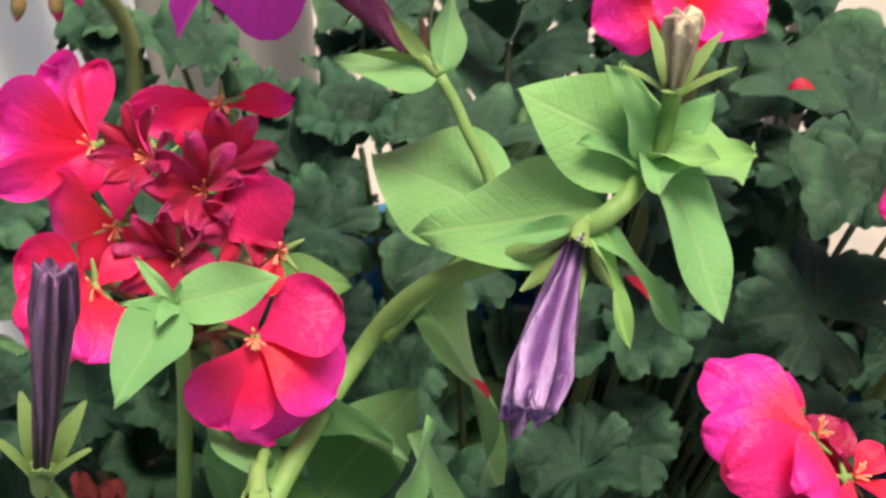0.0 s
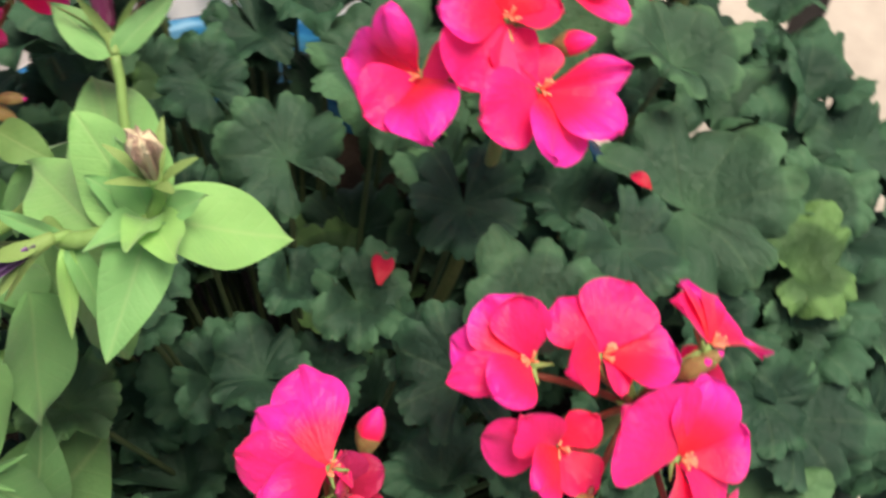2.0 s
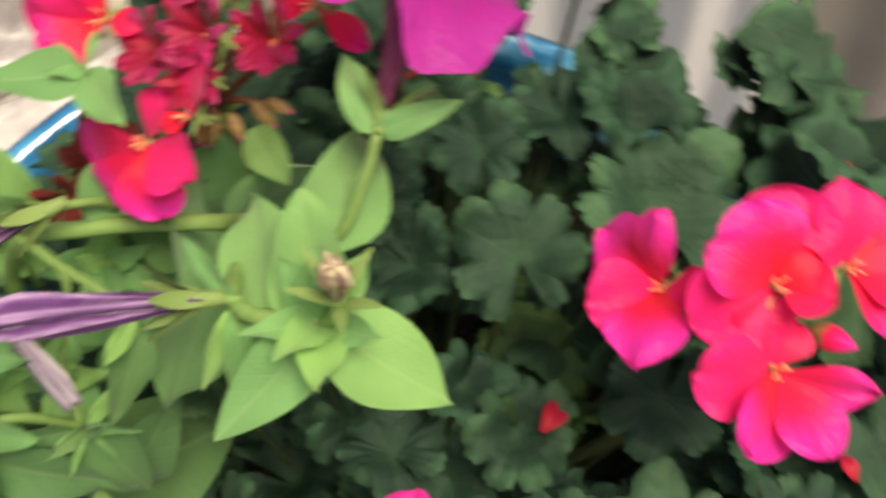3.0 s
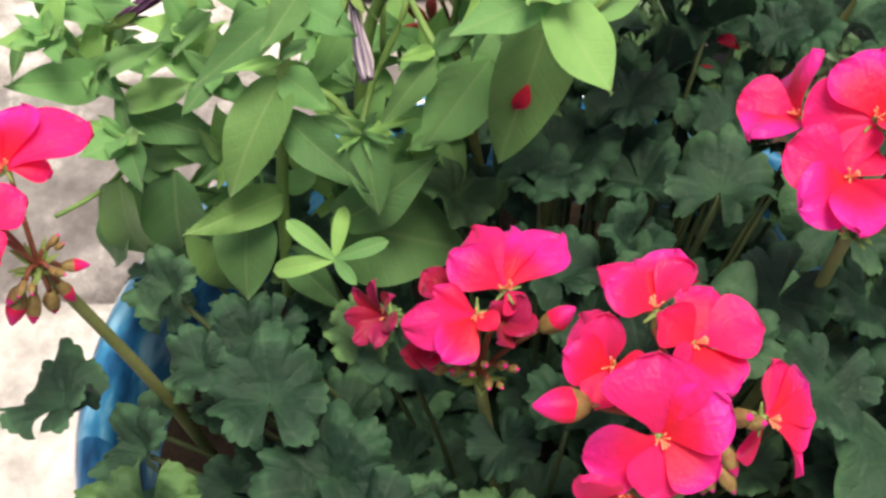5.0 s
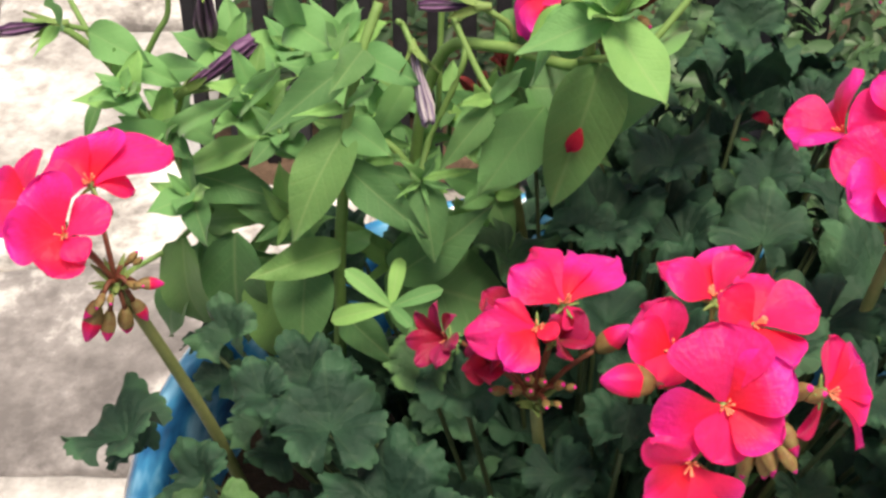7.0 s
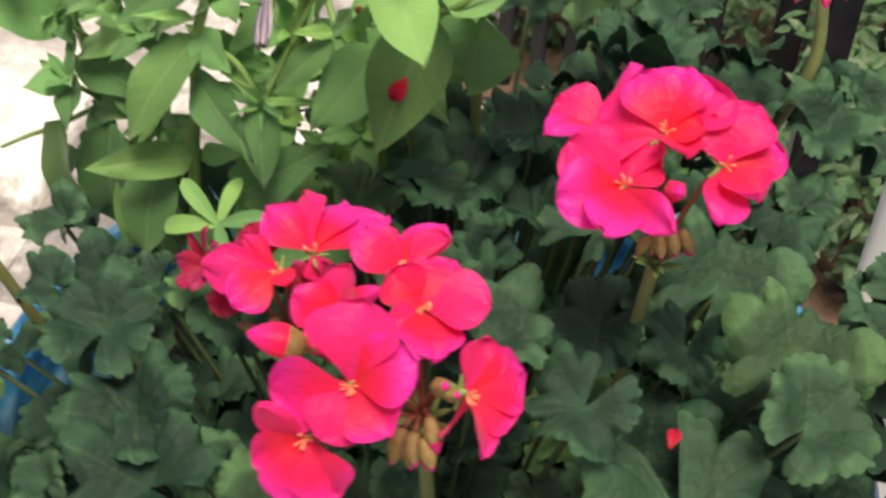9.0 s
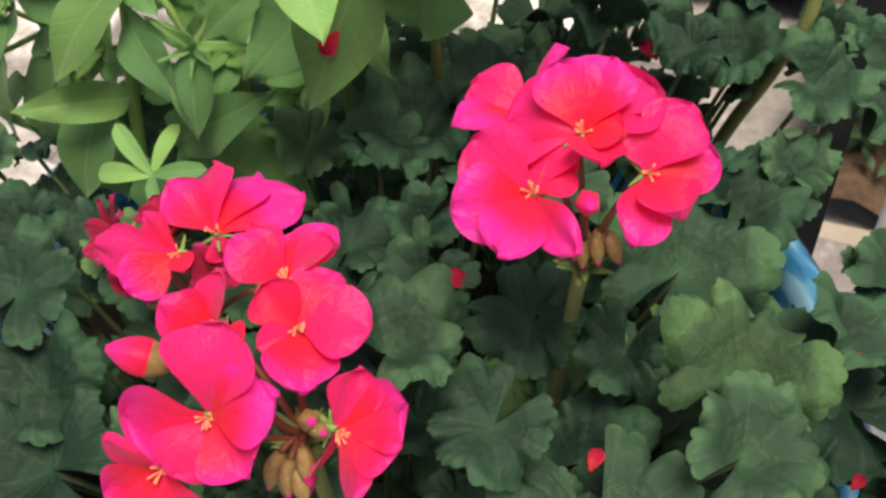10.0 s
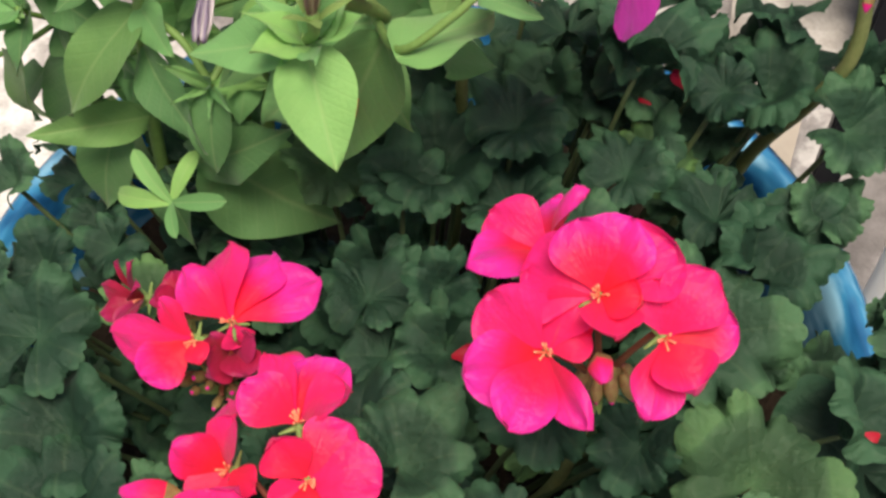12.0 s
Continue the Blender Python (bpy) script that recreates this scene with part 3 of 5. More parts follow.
tagged(new("undergrowth", mesh_of("undergrowth", bm, [HEDGE])), "low green undergrowth behind the railing", "shrub", kind="stuff")

# white corrugated box standing behind, turned to the planter
BOX_AT, BOX_TURN, BOX_W, BOX_D, BOX_H = Vector((0.207, 0.212, 0.03)), math.degrees(math.atan2(-0.26, 0.39)), 0.15, 0.36, 1.33


def corrugated_wall(w, d, h, pitch, depth):
    """Four upright walls of wavy sheet round a w by d box, its first corner at the origin."""
    bm = bmesh.new()
    line = []
    for p, u, n, size in (((0, 0), (1, 0), (0, -1), w), ((w, 0), (0, 1), (1, 0), d), ((w, d), (-1, 0), (0, 1), w), ((0, d), (0, -1), (-1, 0), d)):
        steps = int(size / pitch) * 10
        for k in range(steps):
            s = size * k / steps
            o = depth * (math.cos(2 * math.pi * k / 10) - 1) * min(1.0, 6 * min(k, steps - k) / steps)
            line.append((p[0] + u[0] * s + n[0] * o, p[1] + u[1] * s + n[1] * o))
    grid_faces(bm, [[bm.verts.new((x, y, z)) for x, y in line] for z in (0.0, 0.3 * h, 0.7 * h, h)], 0, True)
    return bm


storage_box = thing("corrugated_box", BOX_AT, "white corrugated plastic storage box on the concrete paving", "box")
BOX_POSE = pose(*BOX_AT, 0, 0, BOX_TURN)
part("body", corrugated_wall(BOX_W, BOX_D, BOX_H, 0.04, 0.007), WHITE, storage_box, m=BOX_POSE)
bm = bmesh.new()
bmesh.ops.create_cube(bm, size=1)
bmesh.ops.scale(bm, vec=(BOX_W + 0.004, BOX_D + 0.004, 0.02), verts=bm.verts)
bmesh.ops.translate(bm, vec=(BOX_W / 2, BOX_D / 2, BOX_H + 0.008), verts=bm.verts)
bmesh.ops.bevel(bm, geom=bm.edges[:], offset=0.006, segments=2, affect="EDGES")
part("lid", bm, WHITE, storage_box, m=BOX_POSE)

# grey-beige ribbed block that carries on from the white wall
drab_box = thing("corrugated_box", BOX_POSE @ Vector((BOX_W + 0.004, 0.006, 0)), "grey-beige corrugated panel beside the white box", "box")
DRAB_POSE = BOX_POSE @ Matrix.Translation((BOX_W + 0.004, 0.006, 0))
part("body", corrugated_wall(0.15, BOX_D, BOX_H, 0.05, 0.006), DRAB, drab_box, m=DRAB_POSE)
bm = bmesh.new()
bmesh.ops.create_cube(bm, size=1)
bmesh.ops.scale(bm, vec=(0.152, BOX_D + 0.004, 0.02), verts=bm.verts)
bmesh.ops.translate(bm, vec=(0.075, BOX_D / 2, BOX_H + 0.008), verts=bm.verts)
bmesh.ops.bevel(bm, geom=bm.edges[:], offset=0.006, segments=2, affect="EDGES")
part("lid", bm, DRAB, drab_box, m=DRAB_POSE)

# ---------------------------------------------------------------- blue planter
planter = thing("glazed_planter", (0, 0.02, 0.685), "round blue glazed ceramic planter with a thick rolled rim", "planter")
bm = bmesh.new()
prof = [(0.0, 0.685), (0.135, 0.685), (0.145, 0.695), (0.17, 0.85), (0.187, 0.99), (0.190, 1.062), (0.199, 1.074), (0.208, 1.088), (0.2125, 1.108), (0.2125, 1.122), (0.2095, 1.130), (0.2045, 1.135), (0.199, 1.1345), (0.195, 1.130), (0.192, 1.121), (0.189, 1.09), (0.179, 1.02), (0.170, 0.95), (0.0, 0.95)]
rows = [[bm.verts.new((max(r, 1e-4) * math.cos(a), 0.02 + max(r, 1e-4) * math.sin(a), z)) for a in (2 * math.pi * k / 120 for k in range(120))] for r, z in prof]
grid_faces(bm, rows, 0, True)
part("body", bm, GLAZE, planter)
bm = bmesh.new()
rows = []
for r in (0.001, 0.03, 0.06, 0.09, 0.12, 0.15, 0.1855):
    rows.append([])
    for k in range(64):
        p = Vector((r * math.cos(2 * math.pi * k / 64), 0.02 + r * math.sin(2 * math.pi * k / 64), 1.062))
        p.z += 0.012 * noise.noise(p * 40) * (r < 0.16)
        rows[-1].append(bm.verts.new(p))
grid_faces(bm, rows, 0, True)
part("soil", bm, SOIL, planter, "dark potting soil")

bm = bmesh.new()
bmesh.ops.create_cube(bm, size=1)
bmesh.ops.scale(bm, vec=(0.36, 0.36, 0.685), verts=bm.verts)
bmesh.ops.translate(bm, vec=(0, 0.02, 0.3425), verts=bm.verts)
bmesh.ops.bevel(bm, geom=bm.edges[:], offset=0.012, segments=2, affect="EDGES")
tagged(new("stone_pedestal", mesh_of("stone_pedestal", bm, [PEDESTAL], False)), "grey stone block under the planter", "pedestal")

# ---------------------------------------------------------------- geraniums
RNG = random.Random(5)
PLANTS = {}
for key, at in (("front", (0.02, -0.07, 1.06)), ("right", (0.1, 0.0, 1.06)), ("left", (-0.1, -0.02, 1.06)), ("back", (0.03, 0.08, 1.06))):
    PLANTS[key] = thing("geranium_plant", at, "bushy geranium with scalloped green leaves and crimson pink flower heads", "plant", "geraniums in the planter")


def nearest_plant(p):
    return min(PLANTS.values(), key=lambda o: (o.matrix_basis.translation.xy - Vector(p).xy).length)


def leaf(x, y, z, size, lean=None, spin=None, shape=None, stalk=True):
    """One geranium leaf: its middle, half width, the way its face leans, and a leaf stalk down to the soil."""
    r = math.hypot(x, y) + 1e-6
    if lean is None:
        k = min(1.0, r / 0.2)
        lean = (0.45 * k * x / r + RNG.uniform(-0.38, 0.38), 0.45 * k * y / r - 0.03 + RNG.uniform(-0.38, 0.38))
    if spin is None:
        spin = math.degrees(math.atan2(y, x)) + RNG.uniform(-60, 60)
    plant = nearest_plant((x, y, z))
    ob = attach("leaf", LEAVES[RNG.randrange(12) if shape is None else shape], plant, facing((x, y, z), (lean[0], lean[1], 1), spin, size * 1.0))
    if stalk and r < 0.18:
        root = Vector((x * 0.5, y * 0.5, 1.08))
        bm = bmesh.new()
        add_tube(bm, [root, (x * 0.72, y * 0.72, 0.45 * root.z + 0.55 * z - 0.012), (x, y, z - 0.002)], 0.0014, 0.0010, 6, 4)
        part("leaf_stalk", bm, LEAF_STALK, plant)
    return ob


LARGE = []


def large_leaf(x, y, z, size, lean, spin, shape):
    """A leaf that stands out, in mm: middle, half width, lean and turn."""
    LARGE.append((x / 1000, y / 1000, size / 1000))
    filling_leaf(x, y, z, size, lean, spin, shape)


def filling_leaf(x, y, z, size, lean, spin, shape):
    """A leaf that closes the canopy between them, in mm."""
    leaf(x / 1000, y / 1000, z / 1000, size / 1000, lean, spin, shape)


large_leaf(141, -64, 1298, 25, (0.0, -0.2), 60, 4)
large_leaf(116, 0, 1264, 29, (0.1, -0.3), 50, 4)
large_leaf(142, 52, 1258, 19, (0.15, -0.2), 40, 2)
large_leaf(106, -60, 1294, 15, (-0.1, -0.4), -90, 6)
large_leaf(43, -97, 1318, 20, (0.2, 0.0), -20, 3)
large_leaf(0, -1, 1246, 17, (0.0, -0.4), -80, 8)
large_leaf(-104, -66, 1254, 23, (0.0, -0.25), 95, 2)
large_leaf(-83, -92, 1238, 25, (-0.1, -0.3), 110, 9)
large_leaf(-68, -118, 1238, 28, (-0.2, -0.3), 200, 2)
large_leaf(40, 87, 1258, 18, (-0.3, -0.4), 200, 10)
large_leaf(103, 80, 1294, 13, (-0.2, -0.4), 230, 11)
large_leaf(148, 84, 1283, 19, (0.2, -0.3), -30, 6)
large_leaf(30, -19, 1282, 13, (0.2, -0.3), 200, 10)
large_leaf(37, -39, 1276, 17, (0.0, -0.2), 260, 8)
large_leaf(76, -56, 1292, 19, (-0.1, -0.3), 240, 2)
large_leaf(-183, -34, 1210, 16, (-0.5, -0.2), 190, 3)
large_leaf(-147, -4, 1243, 15, (-0.4, -0.3), 150, 6)
large_leaf(-123, 6, 1209, 14, (-0.1, -0.4), 100, 9)
large_leaf(77, 124, 1283, 17, (-0.1, -0.3), 80, 9)
large_leaf(94, 110, 1267, 17, (0.2, -0.3), 10, 10)
large_leaf(68, 6, 1280, 22, (-0.2, -0.1), 130, 7)
large_leaf(78, 43, 1283, 16, (-0.2, -0.2), 110, 11)
large_leaf(145, -93, 1303, 21, (0.3, -0.2), 0, 0)
large_leaf(112, -116, 1280, 33, (0.0, -0.1), -60, 7)
large_leaf(24, -84, 1300, 21, (-0.3, 0.1), 150, 7)
large_leaf(77, -108, 1312, 18, (0.0, -0.3), -120, 7)
large_leaf(98, -106, 1256, 18, (-0.3, -0.2), 30, 3)
large_leaf(166, -66, 1226, 21, (0.2, -0.2), -20, 5)
large_leaf(86, -138, 1258, 18, (0.0, -0.3), -80, 8)
large_leaf(146, -38, 1232, 18, (0.1, -0.2), 10, 2)

filling_leaf(20, 135, 1290, 17, (-0.1, -0.6), 90, 3)
filling_leaf(50, 140, 1287, 18, (0.1, -0.6), 70, 6)
filling_leaf(85, 140, 1296, 19, (0.0, -0.5), 120, 9)
filling_leaf(115, 128, 1256, 17, (0.1, -0.6), 60, 1)
filling_leaf(150, 113, 1282, 14, (0.2, -0.5), 40, 10)
filling_leaf(166, 112, 1278, 15, (0.3, -0.4), 20, 3)
filling_leaf(60, 95, 1258, 17, (0.0, -0.4), 150, 0)
filling_leaf(84, 68, 1258, 16, (0.0, -0.4), 20, 11)
filling_leaf(110, 52, 1256, 15, (0.1, -0.3), 330, 6)
filling_leaf(30, 60, 1254, 18, (-0.1, -0.4), 100, 2)
filling_leaf(130, -45, 1248, 18, (0.0, -0.2), 200, 9)
filling_leaf(146, -66, 1250, 17, (0.2, -0.1), 120, 3)
filling_leaf(124, -20, 1246, 16, (0.0, -0.3), 300, 10)
filling_leaf(135, -98, 1248, 19, (0.1, -0.2), 40, 6)
filling_leaf(100, -80, 1248, 17, (-0.1, -0.2), 150, 8)
filling_leaf(124, -155, 1246, 19, (0.1, -0.3), 310, 1)
filling_leaf(108, -162, 1240, 16, (0.0, -0.4), 250, 4)
filling_leaf(78, -164, 1246, 17, (-0.1, -0.4), 270, 11)
filling_leaf(150, -150, 1240, 18, (0.3, -0.3), 330, 5)
filling_leaf(60, 137, 1212, 18, (0.0, -0.5), 80, 2)
filling_leaf(86, 127, 1210, 17, (0.1, -0.5), 130, 4)
filling_leaf(106, 113, 1206, 15, (0.2, -0.4), 40, 7)
filling_leaf(30, 142, 1218, 18, (-0.1, -0.5), 100, 11)
filling_leaf(102, 101, 1244, 14, (0.0, -0.5), 200, 0)
filling_leaf(121, -150, 1238, 16, (0.1, -0.3), 290, 7)
filling_leaf(134, -152, 1200, 20, (0.2, -0.3), 320, 2)
filling_leaf(86, -180, 1214, 20, (0.0, -0.4), 270, 6)
filling_leaf(89, -159, 1216, 17, (0.0, -0.3), 250, 10)
filling_leaf(183, -163, 1212, 20, (0.3, -0.3), 320, 3)
filling_leaf(121, -172, 1196, 20, (0.1, -0.4), 300, 9)
filling_leaf(108, -112, 1228, 17, (0.0, -0.2), 60, 11)
filling_leaf(50, -122, 1226, 18, (-0.1, -0.3), 240, 3)
filling_leaf(119, 100, 1262, 10, (0.0, -0.5), 60, 3)
filling_leaf(-27, 80, 1200, 19, (0.0, -0.6), 80, 0)
filling_leaf(2, 75, 1208, 18, (0.1, -0.6), 120, 6)
filling_leaf(24, 88, 1210, 18, (0.0, -0.6), 60, 3)
filling_leaf(-37, 99, 1218, 17, (-0.1, -0.6), 100, 9)
filling_leaf(-70, 80, 1215, 18, (-0.1, -0.6), 90, 2)
filling_leaf(-108, 56, 1222, 17, (-0.2, -0.6), 140, 7)
filling_leaf(106, 56, 1216, 17, (0.1, -0.5), 40, 8)
filling_leaf(77, 102, 1218, 17, (0.1, -0.5), 90, 11)
filling_leaf(125, 36, 1216, 17, (0.2, -0.4), 20, 4)
filling_leaf(144, -80, 1238, 17, (0.1, -0.2), 300, 3)
filling_leaf(133, -97, 1236, 17, (0.1, -0.3), 240, 9)
filling_leaf(162, -78, 1218, 19, (0.2, -0.1), 0, 6)
filling_leaf(196, -131, 1232, 20, (0.4, -0.2), 330, 10)
filling_leaf(182, 30, 1246, 13, (0.3, -0.1), 10, 6)
filling_leaf(188, 14, 1250, 14, (0.3, -0.1), 350, 1)
filling_leaf(148, 62, 1262, 14, (0.2, -0.2), 30, 9)
filling_leaf(26, 99, 1248, 16, (-0.1, -0.5), 110, 5)
filling_leaf(0, 76, 1262, 15, (-0.2, -0.4), 130, 8)


def small_leaf(x, y, z, size):
    """A lower leaf, wherever no large one covers its place."""
    if all(math.hypot(x - p, y - q) > 0.85 * r + 0.004 for p, q, r in LARGE):
        leaf(x, y, z - 0.010, size * 1.12)


small_leaf(-0.094, -0.070, 1.275, 0.0172)
small_leaf(-0.069, -0.101, 1.274, 0.0192)
small_leaf(0.004, -0.021, 1.274, 0.0155)
small_leaf(0.038, -0.023, 1.291, 0.0102)
small_leaf(0.036, -0.073, 1.284, 0.0156)
small_leaf(0.122, 0.006, 1.274, 0.0233)
small_leaf(0.148, -0.034, 1.262, 0.0264)
small_leaf(0.107, -0.049, 1.275, 0.0139)
small_leaf(0.072, -0.054, 1.253, 0.0229)
small_leaf(0.150, 0.064, 1.247, 0.0219)
small_leaf(0.044, 0.069, 1.285, 0.0170)
small_leaf(0.062, 0.094, 1.297, 0.0191)
small_leaf(0.130, 0.121, 1.282, 0.0171)
small_leaf(0.146, 0.101, 1.271, 0.0210)
small_leaf(0.001, 0.023, 1.274, 0.0167)
small_leaf(0.079, 0.069, 1.269, 0.0164)
small_leaf(0.104, 0.085, 1.290, 0.0124)
small_leaf(0.014, 0.055, 1.270, 0.0125)
small_leaf(0.183, 0.016, 1.241, 0.0116)
small_leaf(-0.020, -0.082, 1.254, 0.0124)
small_leaf(0.022, -0.087, 1.262, 0.0103)
small_leaf(-0.059, -0.135, 1.265, 0.0208)
small_leaf(0.075, -0.039, 1.275, 0.0150)
small_leaf(0.103, -0.034, 1.257, 0.0155)
small_leaf(0.099, -0.082, 1.271, 0.0191)
small_leaf(0.127, -0.082, 1.272, 0.0158)
small_leaf(0.057, -0.096, 1.266, 0.0176)
small_leaf(0.043, -0.041, 1.289, 0.0106)
small_leaf(0.178, -0.036, 1.229, 0.0209)
small_leaf(0.163, 0.004, 1.228, 0.0189)
small_leaf(-0.022, -0.122, 1.252, 0.0167)
small_leaf(-0.113, -0.040, 1.265, 0.0147)
small_leaf(-0.130, -0.051, 1.268, 0.0116)
small_leaf(0.059, 0.010, 1.290, 0.0198)
small_leaf(0.037, 0.046, 1.300, 0.0160)
small_leaf(0.081, 0.118, 1.296, 0.0263)
small_leaf(0.010, 0.037, 1.272, 0.0216)
small_leaf(-0.068, -0.047, 1.275, 0.0134)
small_leaf(-0.054, -0.053, 1.267, 0.0163)
small_leaf(0.001, -0.088, 1.274, 0.0155)
small_leaf(0.135, -0.122, 1.249, 0.0337)
small_leaf(0.004, 0.004, 1.284, 0.0130)
small_leaf(0.112, -0.098, 1.253, 0.0157)
small_leaf(0.092, -0.080, 1.234, 0.0215)
small_leaf(0.183, -0.060, 1.244, 0.0189)
small_leaf(0.112, 0.047, 1.274, 0.0181)
small_leaf(0.070, 0.047, 1.285, 0.0164)
small_leaf(0.113, -0.161, 1.232, 0.0235)
small_leaf(0.208, -0.134, 1.190, 0.0177)
small_leaf(0.196, -0.092, 1.210, 0.0201)
small_leaf(0.216, -0.047, 1.237, 0.0228)
small_leaf(0.247, -0.073, 1.240, 0.0202)
small_leaf(0.015, -0.035, 1.263, 0.0141)
small_leaf(0.069, -0.113, 1.269, 0.0147)
small_leaf(0.182, -0.021, 1.248, 0.0317)
small_leaf(0.125, -0.008, 1.262, 0.0218)
small_leaf(0.142, 0.082, 1.287, 0.0166)
small_leaf(0.161, -0.129, 1.236, 0.0241)
small_leaf(0.108, 0.069, 1.293, 0.0141)
small_leaf(0.101, 0.008, 1.246, 0.0182)
small_leaf(0.043, -0.071, 1.256, 0.0156)
small_leaf(0.213, -0.053, 1.209, 0.0206)
small_leaf(0.197, 0.014, 1.231, 0.0194)
small_leaf(0.187, -0.156, 1.233, 0.0205)
small_leaf(0.132, -0.178, 1.226, 0.0244)
small_leaf(0.081, -0.173, 1.244, 0.0236)
small_leaf(0.101, -0.202, 1.204, 0.0220)
small_leaf(0.149, -0.162, 1.239, 0.0196)
small_leaf(0.098, -0.152, 1.229, 0.0182)
small_leaf(0.052, -0.168, 1.232, 0.0210)
small_leaf(0.167, -0.161, 1.210, 0.0215)
small_leaf(0.150, -0.183, 1.187, 0.0242)
small_leaf(0.105, -0.136, 1.233, 0.0179)
small_leaf(0.116, -0.083, 1.226, 0.0187)
small_leaf(0.016, -0.015, 1.263, 0.0194)
small_leaf(0.095, 0.019, 1.270, 0.0105)
small_leaf(0.182, 0.031, 1.254, 0.0131)
small_leaf(0.156, 0.052, 1.267, 0.0162)
small_leaf(-0.009, 0.009, 1.264, 0.0148)
small_leaf(0.032, -0.058, 1.278, 0.0130)
small_leaf(0.077, -0.038, 1.243, 0.0186)
small_leaf(0.039, 0.051, 1.268, 0.0153)
small_leaf(0.072, 0.079, 1.309, 0.0201)
small_leaf(-0.183, -0.057, 1.252, 0.0181)
small_leaf(-0.147, -0.106, 1.249, 0.0199)
small_leaf(0.129, 0.030, 1.271, 0.0181)
small_leaf(0.106, -0.064, 1.263, 0.0202)
small_leaf(0.128, -0.071, 1.254, 0.0184)
small_leaf(0.086, 0.037, 1.294, 0.0175)
small_leaf(-0.032, 0.033, 1.262, 0.0162)
small_leaf(-0.167, -0.030, 1.259, 0.0112)
small_leaf(0.071, 0.091, 1.276, 0.0167)
small_leaf(0.088, 0.108, 1.278, 0.0189)
small_leaf(0.112, 0.122, 1.287, 0.0170)
small_leaf(0.099, 0.091, 1.259, 0.0130)
small_leaf(0.092, 0.059, 1.259, 0.0136)
small_leaf(0.039, 0.113, 1.274, 0.0162)
small_leaf(0.157, 0.114, 1.263, 0.0199)
small_leaf(0.213, -0.088, 1.221, 0.0206)
small_leaf(0.213, -0.107, 1.206, 0.0178)
small_leaf(0.042, 0.029, 1.271, 0.0160)
small_leaf(0.119, 0.100, 1.281, 0.0178)
small_leaf(-0.086, -0.091, 1.252, 0.0226)
small_leaf(-0.062, -0.085, 1.248, 0.0190)
small_leaf(-0.153, -0.068, 1.236, 0.0150)
small_leaf(0.228, -0.064, 1.217, 0.0175)
small_leaf(0.227, -0.115, 1.199, 0.0188)
small_leaf(0.257, -0.102, 1.209, 0.0191)
small_leaf(0.196, -0.109, 1.205, 0.0182)
small_leaf(0.177, -0.082, 1.233, 0.0162)
small_leaf(0.156, 0.051, 1.289, 0.0192)
small_leaf(0.190, 0.020, 1.267, 0.0205)
small_leaf(0.168, -0.023, 1.275, 0.0203)
small_leaf(0.171, 0.084, 1.274, 0.0177)
small_leaf(0.176, -0.074, 1.255, 0.0214)
small_leaf(0.129, -0.101, 1.247, 0.0207)
small_leaf(0.171, -0.106, 1.239, 0.0221)
small_leaf(0.176, -0.093, 1.225, 0.0205)
small_leaf(0.172, -0.072, 1.215, 0.0180)
small_leaf(0.190, -0.108, 1.210, 0.0210)
small_leaf(0.195, -0.070, 1.200, 0.0200)
small_leaf(0.160, -0.115, 1.215, 0.0190)
small_leaf(0.200, -0.045, 1.200, 0.0180)
small_leaf(-0.154, 0.052, 1.217, 0.0125)
small_leaf(-0.137, -0.022, 1.220, 0.0120)
small_leaf(-0.131, 0.008, 1.218, 0.0145)
small_leaf(-0.170, 0.050, 1.200, 0.0110)
small_leaf(-0.164, 0.043, 1.178, 0.0125)
small_leaf(-0.188, -0.024, 1.200, 0.0165)
small_leaf(0.084, -0.191, 1.200, 0.0195)
small_leaf(0.092, -0.205, 1.210, 0.0195)
small_leaf(0.067, -0.181, 1.200, 0.0195)
small_leaf(0.151, -0.120, 1.190, 0.0195)
small_leaf(0.144, -0.134, 1.200, 0.0195)
small_leaf(0.111, -0.190, 1.200, 0.0195)
for i in range(60):
    a, r = 2.39996 * i + RNG.uniform(-0.3, 0.3), 0.165 * math.sqrt((i + 0.5) / 60)
    if r < 0.1 or (r > 0.12 and (18 < math.degrees(a) % 360 < 62 or 138 < math.degrees(a) % 360 < 192)):
        continue
    leaf(r * math.cos(a), r * math.sin(a), 1.27 - 1.2 * r * r - 0.025 * RNG.random() - (0.03 if math.cos(a) * r < -0.05 else 0.0), RNG.uniform(0.011, 0.0155))
for i in range(130):
    a, r = RNG.uniform(0, 6.283), 0.185 * math.sqrt(RNG.random())
    deg = math.degrees(a)
    if r > 0.12 and (18 < deg < 62 or 138 < deg < 192 or 4 < deg < 14):
        r = 0.12 * r / 0.185
    leaf(r * math.cos(a), r * math.sin(a), 1.13 + 0.05 * RNG.random(), RNG.uniform(0.017, 0.025), stalk=False)


def flower_head(plant, root, node):
    """The stalk of a flower head from root to node, in mm, with two bracts under the node."""
    root, top = Vector(root) / 1000, Vector(node) / 1000
    bm = bmesh.new()
    add_tube(bm, [root, (root + top) / 2 + Vector((0.006, -0.004, 0)), top], 0.0028, 0.0022, 9, 6, 0)
    stalk = part("flower_stalk", bm, STEM, plant)
    for i in range(2):
        attach("bract", CALYXES[1], stalk, facing(top - Vector((0, 0, 0.004 + 0.002 * i)), (0.1 * i, -0.3, 1), 40 * i, 0.010))
    return stalk, top


